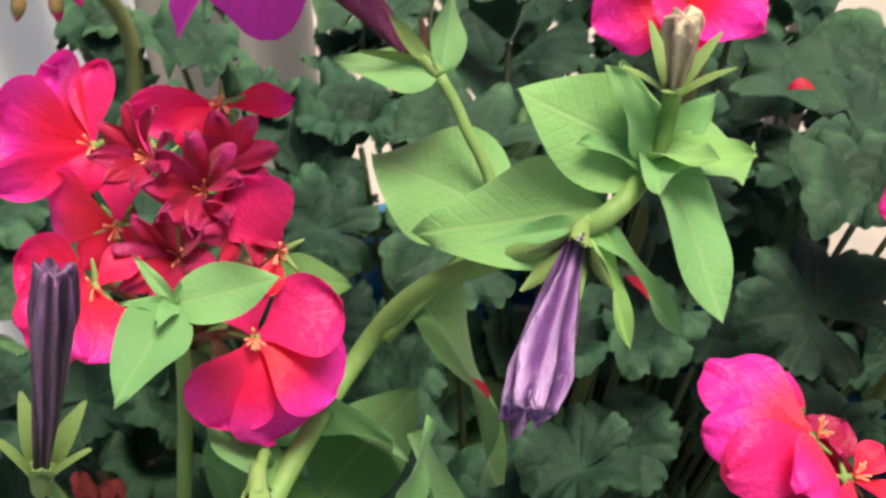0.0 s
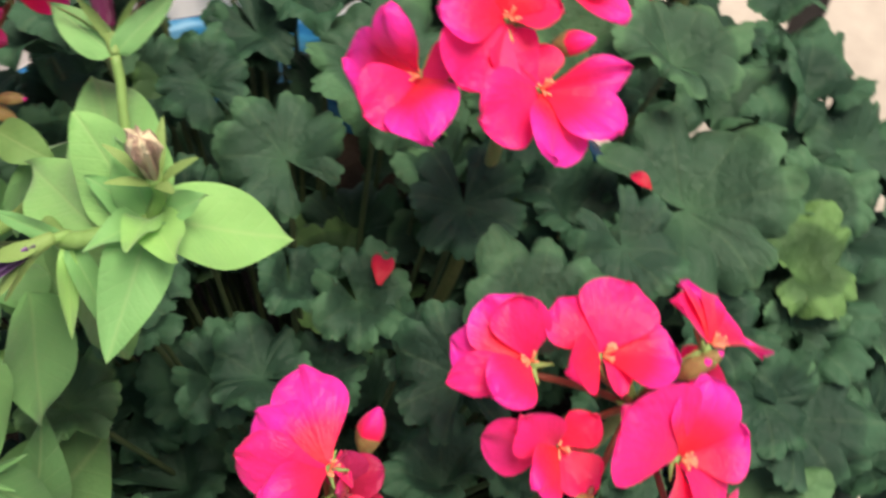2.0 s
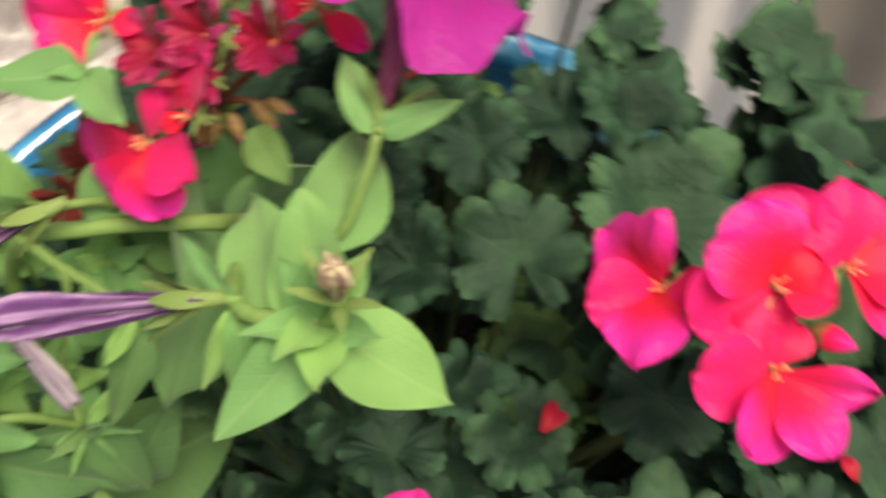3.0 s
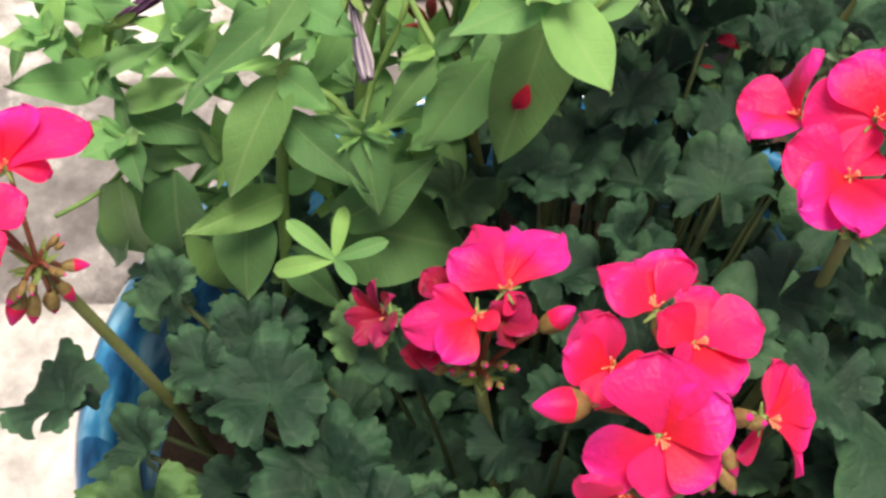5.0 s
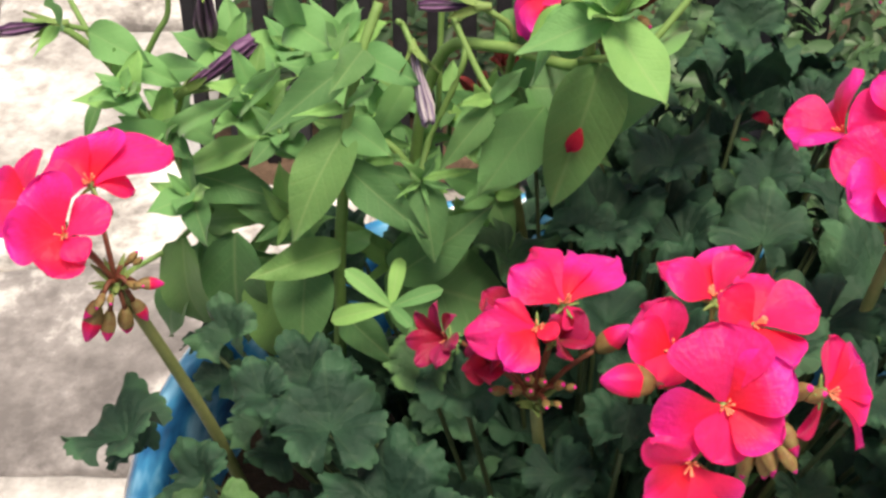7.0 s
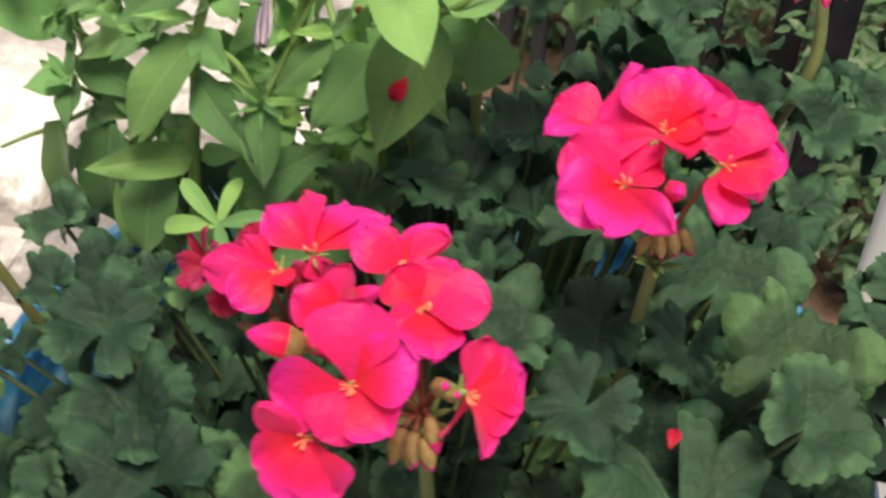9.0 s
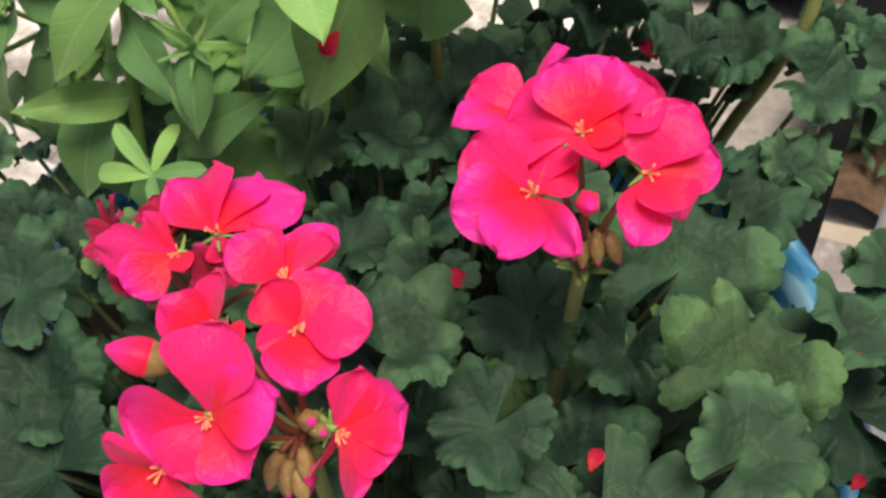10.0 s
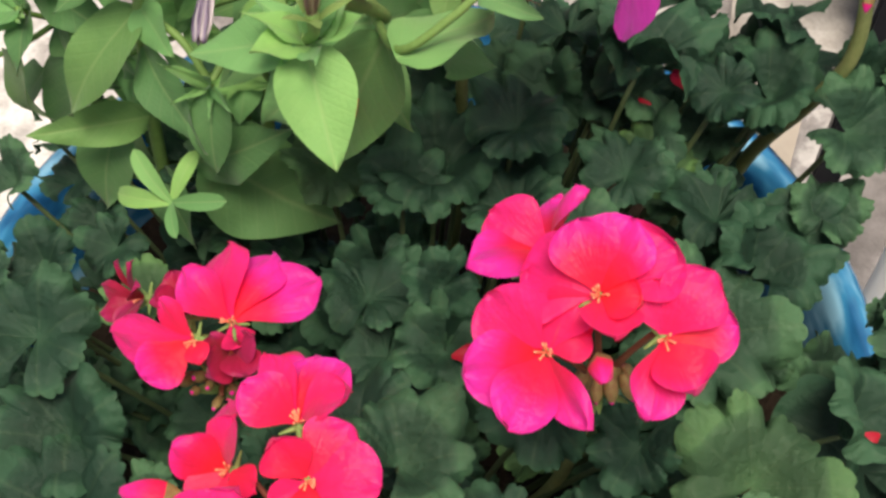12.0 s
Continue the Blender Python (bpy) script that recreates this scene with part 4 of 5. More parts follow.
def pedicel(head, end):
    """The thin red-green stalk from the node of a head to one of its flowers or buds."""
    stalk, top = head
    bm = bmesh.new()
    add_tube(bm, [top - Vector((0, 0, 0.001)), top + (end - top) * 0.5 + Vector((0, 0, 0.002)), end], 0.0011, 0.0009, 6, 3)
    part("pedicel", bm, PEDICEL, stalk)


SEEDS = iter(range(100, 400))


def petal_rows(bm, rng, way, normal, ratio, mat=0):
    """A broad petal from the throat to the tip at way, its face towards normal; ratio: half width over length."""
    n = way.length
    x = way.normalized()
    z = (normal - x * normal.dot(x)).normalized()
    y = z.cross(x)
    ph, bow, cup = rng.uniform(0, 6), rng.uniform(0.04, 0.16), rng.uniform(0.06, 0.22)
    rows = []
    for i in range(13):
        u = 1 - (1 - i / 12) ** 1.4
        w = 1.02 * ratio * n * (0.10 + 0.90 * math.sin(0.5 * math.pi * min(1.0, u / 0.66)) ** 1.5) * math.sqrt(max(0.0, 1 - max(0.0, (u - 0.54) / 0.46) ** 2.4)) + 0.004
        row = []
        e = min(1.0, w / (0.6 * ratio * n))
        for j in range(11):
            v = -1 + j / 5
            along = n * (0.05 + 0.95 * u) - 0.05 * n * v * v * u * e + e * n * (0.04 * math.cos(4 * v + ph) * u ** 3 + 0.022 * math.cos(9 * v - ph) * u ** 5)
            rise = n * (bow * math.sin(math.pi * u) + cup * v * v * u * ratio * 2 - 0.08 * u ** 4 * v * v + 0.05 * math.sin(3.1 * v + ph) * u + 0.045 * u ** 3 * math.sin(6 * v + 2 * ph))
            row.append(bm.verts.new(x * along + y * (v * w) + z * rise))
        rows.append(row)
    grid_faces(bm, rows, mat)


def floret(stalk, place, normal, petals, old=False, dry=False, size=20.0):
    """A floret at place (mm): its petals reach from the throat to the given tips (mm), with a tuft of stamens and a calyx behind."""
    rng = random.Random(next(SEEDS))
    bm = bmesh.new()
    up = Vector(normal).normalized()
    for dx, dy, dz, ratio, *own in petals:
        way = Vector((dx, dy, dz)) / size
        face = Vector(own[0]).normalized() if own else (up + rng.uniform(0.15, 0.42) * up.cross(way).normalized()).normalized()
        petal_rows(bm, rng, way, face, ratio)
    u = up.orthogonal().normalized()
    v = up.cross(u)
    for i in range(7):
        q, h = rng.uniform(0, 6.28), rng.uniform(0.14, 0.26)
        side = u * math.cos(q) + v * math.sin(q)
        add_tube(bm, [up * 0.02, side * 0.05 + up * h * 0.6, side * 0.11 + up * h], 0.010, 0.018, 5, 2, 1)
    for i in range(5):
        q = 2 * math.pi * (i + 0.5) / 5
        side = u * math.cos(q) + v * math.sin(q)
        add_tube(bm, [up * -0.1, side * 0.12 - up * 0.08, side * 0.28 - up * 0.06], 0.06, 0.015, 5, 2, 2)
    add_tube(bm, [up * -0.45, up * -0.25, up * 0.0], 0.04, 0.06, 6, 2, 2)
    mats = [DRIED, DRIED, CALYX] if dry else [OLD_PETAL, STAMEN, CALYX] if old else [PETAL, STAMEN, CALYX]
    name = "faded_floret" if old or dry else "floret"
    attach(name, mesh_of(name, bm, mats), stalk, Matrix.Translation(Vector(place) / 1000) @ Matrix.Scale(size / 1000, 4))


def round_petals(normal, reach, lift=0.25, turn=0.0, count=5, ratio=0.46):
    """Evenly spread petal tips (mm) round a face."""
    up = Vector(normal).normalized()
    u = up.orthogonal().normalized()
    v = up.cross(u)
    return [(*((u * math.cos(turn + 6.283 * i / count) + v * math.sin(turn + 6.283 * i / count) + up * lift) * reach), ratio) for i in range(count)]


def bloom(head, place, face, petals, kind=""):
    """One floret of a head on its pedicel, in mm; kind: "", "old" or "dry"."""
    pedicel(head, (Vector(place) - Vector(face).normalized() * 8) / 1000)
    floret(head[0], place, face, petals, kind == "old", kind == "dry")


def head_bud(head, base, tip, k):
    """One bud of a head on its pedicel, from base to tip in mm; the small closed ones come in pairs."""
    p, d = Vector(base) / 1000, Vector(tip) - Vector(base)
    size = d.length / 1000
    d.normalize()
    pedicel(head, p)
    attach("bud", BUDS[k], head[0], facing(p, d, 20 * k, size))
    if k == 1:
        attach("bud", BUDS[k], head[0], facing(p + Vector((0.003, -0.003, 0.002)), d + Vector((0.5, -0.3, 0.3)), 35, size * 0.8))


head = flower_head(PLANTS["right"], (60, -20, 1090), (91, -64, 1338))
bloom(head, (78, -79, 1377), (-0.1, -0.5, 0.85), [(-18, 8, 7, 0.5), (-18, -13, 2, 0.46), (-3, -24, 2, 0.35), (16, -18, 2, 0.24, (-0.7, -0.2, 0.6)), (3, 17, 7, 0.52), (10, 6, 3, 0.5)])
bloom(head, (105, -69, 1382), (0.25, -0.6, 0.75), [(7.5, 16, 11, 0.44), (16.5, 8, 2, 0.46), (10.5, -13, 0, 0.52), (1.5, -21, -4, 0.36), (-6, 10, 10, 0.45)])
bloom(head, (87, -65, 1387), (0.1, -0.35, 0.9), [(15, 16, 6, 0.52), (3, 17, 12, 0.5), (-10, 14, 10, 0.45), (7, -12, 3, 0.6), (-20, 4, -5, 0.58), (-9, -5, -8, 0.62), (11, -2, 4, 0.5)])
bloom(head, (71, -48, 1371), (-0.5, 0.2, 0.8), [(-19, 6, 3, 0.48), (-19, -14, 7, 0.42), (-2, 22, -5, 0.45), (4, 11, 19, 0.32), (4, -9, 8, 0.5)])
head_bud(head, (91, -66, 1352), (89, -70, 1343), 1)
head_bud(head, (94, -64, 1351), (95, -67, 1341), 1)
head_bud(head, (97, -63, 1350), (101, -66, 1342), 0)
head_bud(head, (88, -67, 1350), (85, -70, 1342), 1)
head_bud(head, (91, -76, 1376), (94, -86, 1384), 2)

head = flower_head(PLANTS["front"], (20, -85, 1090), (32, -132, 1324))
bloom(head, (15.5, -149.5, 1352), (0.05, -0.75, 0.65), [(0, 16, 18, 0.62), (18, 2, 13, 0.46), (14.5, -12, -3, 0.5), (-21.5, -3.5, -3, 0.5), (-5, -14, -8, 0.55)])
bloom(head, (28.5, -122, 1357), (0.2, -0.45, 0.85), [(19.5, 3, 3, 0.52), (7.5, -18, 0, 0.5), (-10, 5, 9, 0.52), (6.5, 16, 5, 0.5), (-7, -9, 1, 0.42)])
bloom(head, (46, -144, 1351), (0.75, -0.5, 0.25), [(3, 13, 10, 0.46), (13, 14, -3, 0.5), (15, 4, -8, 0.5), (8, -13, -10, 0.42), (-6, 0, -18, 0.4)])
bloom(head, (20, -107, 1354), (0.0, 0.1, 0.95), [(12, 9, 9, 0.45), (8, 17.5, 5, 0.46), (-3, 21, -4, 0.42), (-15, 2, 11, 0.42), (-15, 16, 1, 0.26)])
bloom(head, (6, -122, 1347), (-0.4, -0.3, 0.8), [(-1, 10, 13, 0.46), (-14.5, -1, 9, 0.46), (10, -6, 6, 0.4), (-6, -13, -2, 0.45), (-7, 18, 1, 0.46)])
bloom(head, (6, -159, 1339), (-0.2, -0.8, 0.4), [(-13, -2, 12, 0.4), (-14, -8, -6, 0.5), (-3, -12, -16, 0.5), (10, -8, -14, 0.5)])
head_bud(head, (-2, -134, 1346), (-18, -137, 1351), 3)
head_bud(head, (32, -143, 1329), (32, -148, 1318), 1)
head_bud(head, (36, -143, 1337), (40, -149, 1329), 0)
head_bud(head, (28, -140, 1326), (26, -146, 1316), 1)
head_bud(head, (37, -140, 1346), (41, -146, 1355), 1)
head_bud(head, (34, -138, 1324), (36, -144, 1314), 0)

head = flower_head(PLANTS["front"], (-25, -55, 1090), (-29, -69, 1272))
bloom(head, (-20.5, -68, 1317), (0.0, -0.35, 0.9), [(-9.5, 24, 3, 0.36), (4, 26, 0, 0.38), (20.5, 22, 0, 0.36), (-18, 10, 8, 0.38), (3, -3, -8, 0.6)])
bloom(head, (-30, -75, 1313), (-0.1, -0.6, 0.8), [(-25, -5, 2, 0.34), (-12, -15, -4, 0.42), (6, -8, 3, 0.4), (-14, 8, 5, 0.3)])
bloom(head, (-60, -56, 1290), (-0.6, -0.4, 0.6), round_petals((-0.6, -0.4, 0.6), 12, 0.8, 0.4, 7, 0.26), "old")
bloom(head, (-22, -70, 1302), (0.3, -0.5, 0.8), round_petals((0.3, -0.5, 0.8), 9, 1.3, 0.2, 4, 0.45), "old")
bloom(head, (-45, -71, 1293), (-0.3, -0.6, 0.6), round_petals((-0.3, -0.6, 0.6), 8, 1.3, 0.9, 4, 0.45), "old")
bloom(head, (-38, -64, 1305), (-0.2, 0.3, 0.9), round_petals((-0.2, 0.3, 0.9), 10, 1.1, 0.0, 4, 0.4), "old")
head_bud(head, (-8, -69, 1296), (3, -69, 1307), 4)
head_bud(head, (-22, -74, 1283), (-20, -79, 1289), 1)
head_bud(head, (-35, -76, 1283), (-39, -80, 1289), 1)
head_bud(head, (-40, -73, 1280), (-46, -76, 1284), 1)
head_bud(head, (-26, -77, 1279), (-26, -83, 1281), 1)
head_bud(head, (-31, -74, 1286), (-33, -79, 1292), 1)

head = flower_head(PLANTS["right"], (140, -60, 1120), (202, -82, 1305))
bloom(head, (201, -91, 1332), (0.1, -0.1, 0.9), round_petals((0.1, -0.1, 0.9), 19, 0.25, 0.3))
bloom(head, (214, -78, 1336), (0.5, 0.0, 0.8), round_petals((0.5, 0.0, 0.8), 19, 0.25, 0.9))

head = flower_head(PLANTS["left"], (-145, -10, 1130), (-176, -50, 1317))
bloom(head, (-188, -57, 1343), (0.0, -0.6, 0.8), [(15, 9, 6, 0.5), (-3, -12, -8, 0.6), (-20, 2, 0, 0.5), (-8, 16, 14, 0.5), (8, -9, -4, 0.45)])
bloom(head, (-182, -35, 1348), (0.05, -0.45, 0.85), [(26, 18, 0, 0.4), (4, 22, 7, 0.46), (-12, 14, 6, 0.5), (14, 3, -6, 0.4), (-16, -4, 4, 0.45)])
bloom(head, (-203, -36, 1342), (-0.4, -0.3, 0.8), round_petals((-0.4, -0.3, 0.8), 18, 0.25, 0.5))
head_bud(head, (-183, -54, 1309), (-188, -60, 1297), 2)
head_bud(head, (-179, -54, 1306), (-181, -59, 1296), 0)
head_bud(head, (-174, -53, 1306), (-175, -53, 1294), 0)
head_bud(head, (-171, -51, 1308), (-167, -52, 1299), 2)
head_bud(head, (-169, -49, 1314), (-160, -47, 1312), 2)
head_bud(head, (-181, -56, 1313), (-187, -60, 1308), 0)
head_bud(head, (-171, -54, 1319), (-166, -58, 1320), 1)
head_bud(head, (-179, -57, 1317), (-181, -63, 1315), 1)
head_bud(head, (-172, -46, 1321), (-168, -44, 1325), 1)

head = flower_head(PLANTS["back"], (0, 60, 1090), (8, 74, 1335))
bloom(head, (-14, 56, 1367), (-0.6, -0.1, 0.8), [(4, -18, 4, 0.46), (-8, -15, -11, 0.48), (-12, -1, -20, 0.44), (-14, 11, -9, 0.5), (12, 4, 10, 0.45)])
bloom(head, (30, 88, 1379), (-0.6, 0.1, 0.75), [(16, -3, 9, 0.3), (22, 9, 2, 0.42), (10, 20, 3, 0.5), (-6, 22, -4, 0.24), (-8, 4, -6, 0.4)])
bloom(head, (15, 84, 1370), (-0.7, 0.1, 0.6), [(21, -4, 8, 0.34), (12, 15, 1, 0.5), (-6, 8, -6, 0.4), (-4, -8, -4, 0.35)])
bloom(head, (40, 61, 1378), (-0.6, 0.0, 0.6), [(0, 20, 1, 0.32), (3, 13, -4, 0.4), (6, -15, -7, 0.24), (-8, 10, -3, 0.4)])
bloom(head, (-7, 86, 1379), (-0.65, 0.1, 0.75), [(-15, 11, 10, 0.5), (-19, 0, 2, 0.5), (5, 14, 6, 0.5), (6, -9, 2, 0.36), (-9, 14, 2, 0.5)])
bloom(head, (-2, 50, 1379), (-0.6, 0.1, 0.75), [(11, 6, 11, 0.62), (-8, 3, -3, 0.3)])
bloom(head, (14, 64, 1380), (-0.5, 0.1, 0.8), round_petals((-0.5, 0.1, 0.8), 10, 1.3, 0.0, 8, 0.19), "old")
bloom(head, (3, 70, 1374), (-0.6, 0.2, 0.7), round_petals((-0.6, 0.2, 0.7), 10, 1.2, 0.6, 8, 0.2), "old")
bloom(head, (28, 62, 1370), (-0.4, -0.2, 0.8), round_petals((-0.4, -0.2, 0.8), 10, 1.2, 0.3, 8, 0.2), "old")
bloom(head, (6, 58, 1377), (-0.5, -0.2, 0.8), round_petals((-0.5, -0.2, 0.8), 9, 1.1, 1.1, 8, 0.18), "old")
bloom(head, (20, 74, 1384), (-0.3, 0.3, 0.8), round_petals((-0.3, 0.3, 0.8), 9, 1.2, 0.8, 8, 0.18), "old")
head_bud(head, (6, 62, 1352), (0, 58, 1345), 1)
head_bud(head, (-2, 66, 1350), (-9, 64, 1345), 1)
head_bud(head, (16, 60, 1352), (18, 52, 1347), 1)

head = flower_head(PLANTS["back"], (-15, 85, 1090), (-30, 99, 1278))
bloom(head, (-26, 100, 1308), (0.3, -0.5, 0.5), round_petals((0.3, -0.5, 0.5), 12, 0.9, 0.0, 6, 0.22), "dry")
bloom(head, (-40, 98, 1290), (-0.2, -0.6, 0.4), round_petals((-0.2, -0.6, 0.4), 11, 0.8, 0.5, 6, 0.2), "dry")
bloom(head, (-22, 96, 1287), (0.2, -0.6, 0.4), round_petals((0.2, -0.6, 0.4), 12, 0.7, 0.2, 6, 0.2), "dry")
bloom(head, (-32, 92, 1310), (0.4, -0.4, 0.7), round_petals((0.4, -0.4, 0.7), 11, 0.9, 0.7, 6, 0.2), "dry")


# ---------------------------------------------------------------- petunias
def petunia_leaf(plant, base, tip, width=1, up=(0, 0, 1), kinds=None, k=0):
    """A leaf from its base to its tip."""
    base, tip = Vector(base), Vector(tip)
    x = (tip - base)
    n = x.length
    x.normalize()
    z = (Vector(up) - x * x.dot(Vector(up))).normalized()
    y = z.cross(x)
    m = Matrix((x, y, z)).transposed().to_4x4()
    ms = (kinds or PETUNIA_LEAVES)
    return attach("leaf", ms[k % len(ms)], plant, Matrix.Translation(base) @ m @ Matrix.Diagonal((n, n * width, n, 1)))


def stem_part(plant, pts, r0, r1):
    bm = bmesh.new()
    add_tube(bm, pts, r0, r1, 9, 6)
    return part("stem", bm, PET_STEM, plant)


WILTED = wilted_mesh(71, WILT)
WILTED_DARK = wilted_mesh(72, WILT_DARK, 4.0)
WILTED_PALE = wilted_mesh(73, WILT_PALE, 5.0)


def withered(plant, base, tip, mesh, root=None, fat=1.0):
    """A withered flower from its calyx to its tip, on a thin stalk from root."""
    base, tip = Vector(base), Vector(tip)
    d = tip - base
    if root is None:
        root = base - d.normalized() * 0.02 - Vector((0, 0, 0.012))
    bm = bmesh.new()
    add_tube(bm, [root, (Vector(root) + base) / 2 - d.normalized() * 0.004, base], 0.0012, 0.0013, 8, 5)
    stalk = part("flower_stalk", bm, PET_STEM, plant)
    n = d.length
    attach("withered_flower", mesh, stalk, facing(base + d * 0.02, d, 30, 1) @ Matrix.Diagonal((n * fat * 0.9, n * fat * 0.9, n, 1)))
    attach("calyx", CALYXES[0], stalk, facing(base - d.normalized() * 0.004, d, 0, 0.016))


petunia = thing("petunia_plant", (0.0, 0.03, 1.06), "tall petunia with pale green leaf star and magenta trumpet", "plant", "petunias in the planter")
C1, C2 = Vector((-0.018, -0.008, 1.400)), Vector((-0.005, -0.023, 1.402))
stem_part(petunia, [(-0.07, 0.05, 1.07), (-0.072, 0.066, 1.25), (-0.060, 0.068, 1.328), (-0.037, 0.055, 1.343), (-0.008, 0.037, 1.345), (-0.005, 0.021, 1.367), C1, C2], 0.0028, 0.002)
for k, (base, tip, w, up) in enumerate((
        (C2, (0.012, -0.049, 1.386), 1.08, (0.1, -0.3, 1)), (C2, (-0.036, -0.033, 1.402), 0.95, (0, -0.4, 1)), (C2, (0.004, 0.002, 1.415), 1.05, (-0.5, 0.2, 1)),
        ((-0.012, -0.012, 1.398), (-0.002, 0.025, 1.384), 0.8, (-0.4, 0, 1)), ((0.010, 0.003, 1.370), (0.031, 0.030, 1.371), 1.15, (-0.5, -0.1, 1)), (C1, (-0.031, -0.030, 1.386), 0.45, (0, -0.3, 1)),
        (C1, (-0.036, -0.018, 1.388), 0.4, (0, -0.3, 1)), (C1, (-0.022, 0.010, 1.406), 0.45, (-0.4, 0, 1)))):
    petunia_leaf(petunia, base, tip, w, up, PETUNIA_LEAVES, (0, 2, 3, 1, 3, 2, 2, 2)[k])
for k, (a, h, r) in enumerate(((0.3, 0.012, 0.016), (1.6, 0.01, 0.014), (2.9, 0.014, 0.013), (4.2, 0.012, 0.016), (5.3, 0.01, 0.014), (0.9, 0.02, 0.009), (3.6, 0.018, 0.01))):
    petunia_leaf(petunia, C2, C2 + Vector((r * math.cos(a), r * math.sin(a), h)), 0.8, (-math.cos(a), -math.sin(a), 0.7), PETUNIA_LEAVES, k)
for k, (base, tip, w) in enumerate((((0.0, 0.022, 1.356), (-0.017, -0.006, 1.307), 0.9), ((-0.020, 0.026, 1.334), (-0.046, 0.011, 1.300), 0.85), ((-0.038, 0.056, 1.346), (-0.014, 0.066, 1.350), 1.3), ((-0.026, 0.03, 1.34), (0.0, 0.062, 1.318), 1.1))):
    # the large lower leaf has its shade in the colour
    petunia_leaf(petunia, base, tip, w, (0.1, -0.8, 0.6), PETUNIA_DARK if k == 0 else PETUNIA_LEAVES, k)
bm = bmesh.new()
add_tube(bm, [C2, (-0.001, -0.025, 1.410), (-0.001, -0.025, 1.418)], 0.0016, 0.0018, 8, 4)
bud_stalk = part("bud_stalk", bm, PET_STEM, petunia)
attach("bud", wilted_mesh(75, BUFF, 0.5), bud_stalk, facing((-0.001, -0.025, 1.416), (0.08, 0, 1), 0, 1) @ Matrix.Diagonal((0.026, 0.026, 0.018, 1)), "closed buff flower bud")
attach("calyx", CALYXES[1], bud_stalk, facing((-0.001, -0.025, 1.412), (0.08, 0, 1), 0, 0.012))
withered(petunia, (-0.023, -0.005, 1.404), (-0.065, 0.011, 1.417), WILTED, C1, 0.92)
# the open magenta flower
TC, TD = Vector((0.035, 0.018, 1.394)), Vector((0.70, 0.60, 0.37)).normalized()
bm = bmesh.new()
add_tube(bm, [(-0.007, 0.030, 1.352), (0.010, 0.006, 1.370), (0.024, 0.010, 1.384), TC - TD * 0.006], 0.0014, 0.0013, 8, 5)
trumpet_stalk = part("flower_stalk", bm, PET_STEM, petunia)
MOUTH = facing(TC + TD * 0.036, (0.655, 0.24, 0.60), 0, 0.031)
attach("flower", trumpet_mesh(74, MOUTH.to_3x3().inverted() @ TD), trumpet_stalk, MOUTH, "open magenta petunia trumpet")
attach("calyx", CALYXES[1], trumpet_stalk, facing(TC - TD * 0.006, TD, 0, 0.013))
petunia_leaf(petunia, TC - TD * 0.006, (0.0340, 0.0360, 1.3960), 0.8, (-0.4, -0.3, 1), PETUNIA_LEAVES, 0)
petunia_leaf(petunia, TC - TD * 0.006, (0.0490, 0.0080, 1.4000), 0.7, (-0.4, -0.3, 1), PETUNIA_LEAVES, 2)
petunia_mid = thing("petunia_plant", (-0.09, 0.03, 1.06), "upright petunia with paired oval leaves and withered flowers", "plant", "petunias in the planter")
stem_part(petunia_mid, [(-0.1060, 0.0300, 1.1970), (-0.1030, 0.0320, 1.2560), (-0.1000, 0.0340, 1.2880), (-0.0970, 0.0360, 1.3200), (-0.0910, 0.0480, 1.3430), (-0.0830, 0.0600, 1.3610)], 0.0028, 0.002)
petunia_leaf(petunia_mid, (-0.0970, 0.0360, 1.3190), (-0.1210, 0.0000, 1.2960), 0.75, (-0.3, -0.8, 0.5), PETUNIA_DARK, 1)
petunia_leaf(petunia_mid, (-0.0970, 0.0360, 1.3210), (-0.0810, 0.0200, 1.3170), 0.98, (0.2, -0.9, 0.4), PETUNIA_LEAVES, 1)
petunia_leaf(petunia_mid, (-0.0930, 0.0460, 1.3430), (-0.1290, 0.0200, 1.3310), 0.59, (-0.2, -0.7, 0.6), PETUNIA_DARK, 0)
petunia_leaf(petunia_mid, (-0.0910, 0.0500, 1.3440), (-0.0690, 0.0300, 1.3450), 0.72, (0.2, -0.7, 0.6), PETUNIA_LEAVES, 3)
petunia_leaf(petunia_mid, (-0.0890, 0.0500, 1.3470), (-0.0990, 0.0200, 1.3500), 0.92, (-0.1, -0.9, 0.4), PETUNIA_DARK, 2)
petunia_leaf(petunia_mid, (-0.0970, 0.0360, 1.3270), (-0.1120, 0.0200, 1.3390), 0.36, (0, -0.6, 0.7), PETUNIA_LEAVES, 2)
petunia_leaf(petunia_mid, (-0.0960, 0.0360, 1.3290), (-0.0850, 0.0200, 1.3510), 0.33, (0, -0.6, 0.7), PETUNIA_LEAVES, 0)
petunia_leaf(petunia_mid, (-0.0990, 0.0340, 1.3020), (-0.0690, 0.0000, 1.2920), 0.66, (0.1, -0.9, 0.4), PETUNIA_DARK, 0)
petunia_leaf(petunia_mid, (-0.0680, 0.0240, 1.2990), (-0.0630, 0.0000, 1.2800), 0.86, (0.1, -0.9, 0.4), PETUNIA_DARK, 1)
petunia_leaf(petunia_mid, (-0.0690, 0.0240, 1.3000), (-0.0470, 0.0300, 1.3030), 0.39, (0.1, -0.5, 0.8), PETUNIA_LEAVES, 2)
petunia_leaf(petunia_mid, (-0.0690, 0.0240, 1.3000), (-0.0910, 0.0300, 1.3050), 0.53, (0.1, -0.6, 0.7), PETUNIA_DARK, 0)
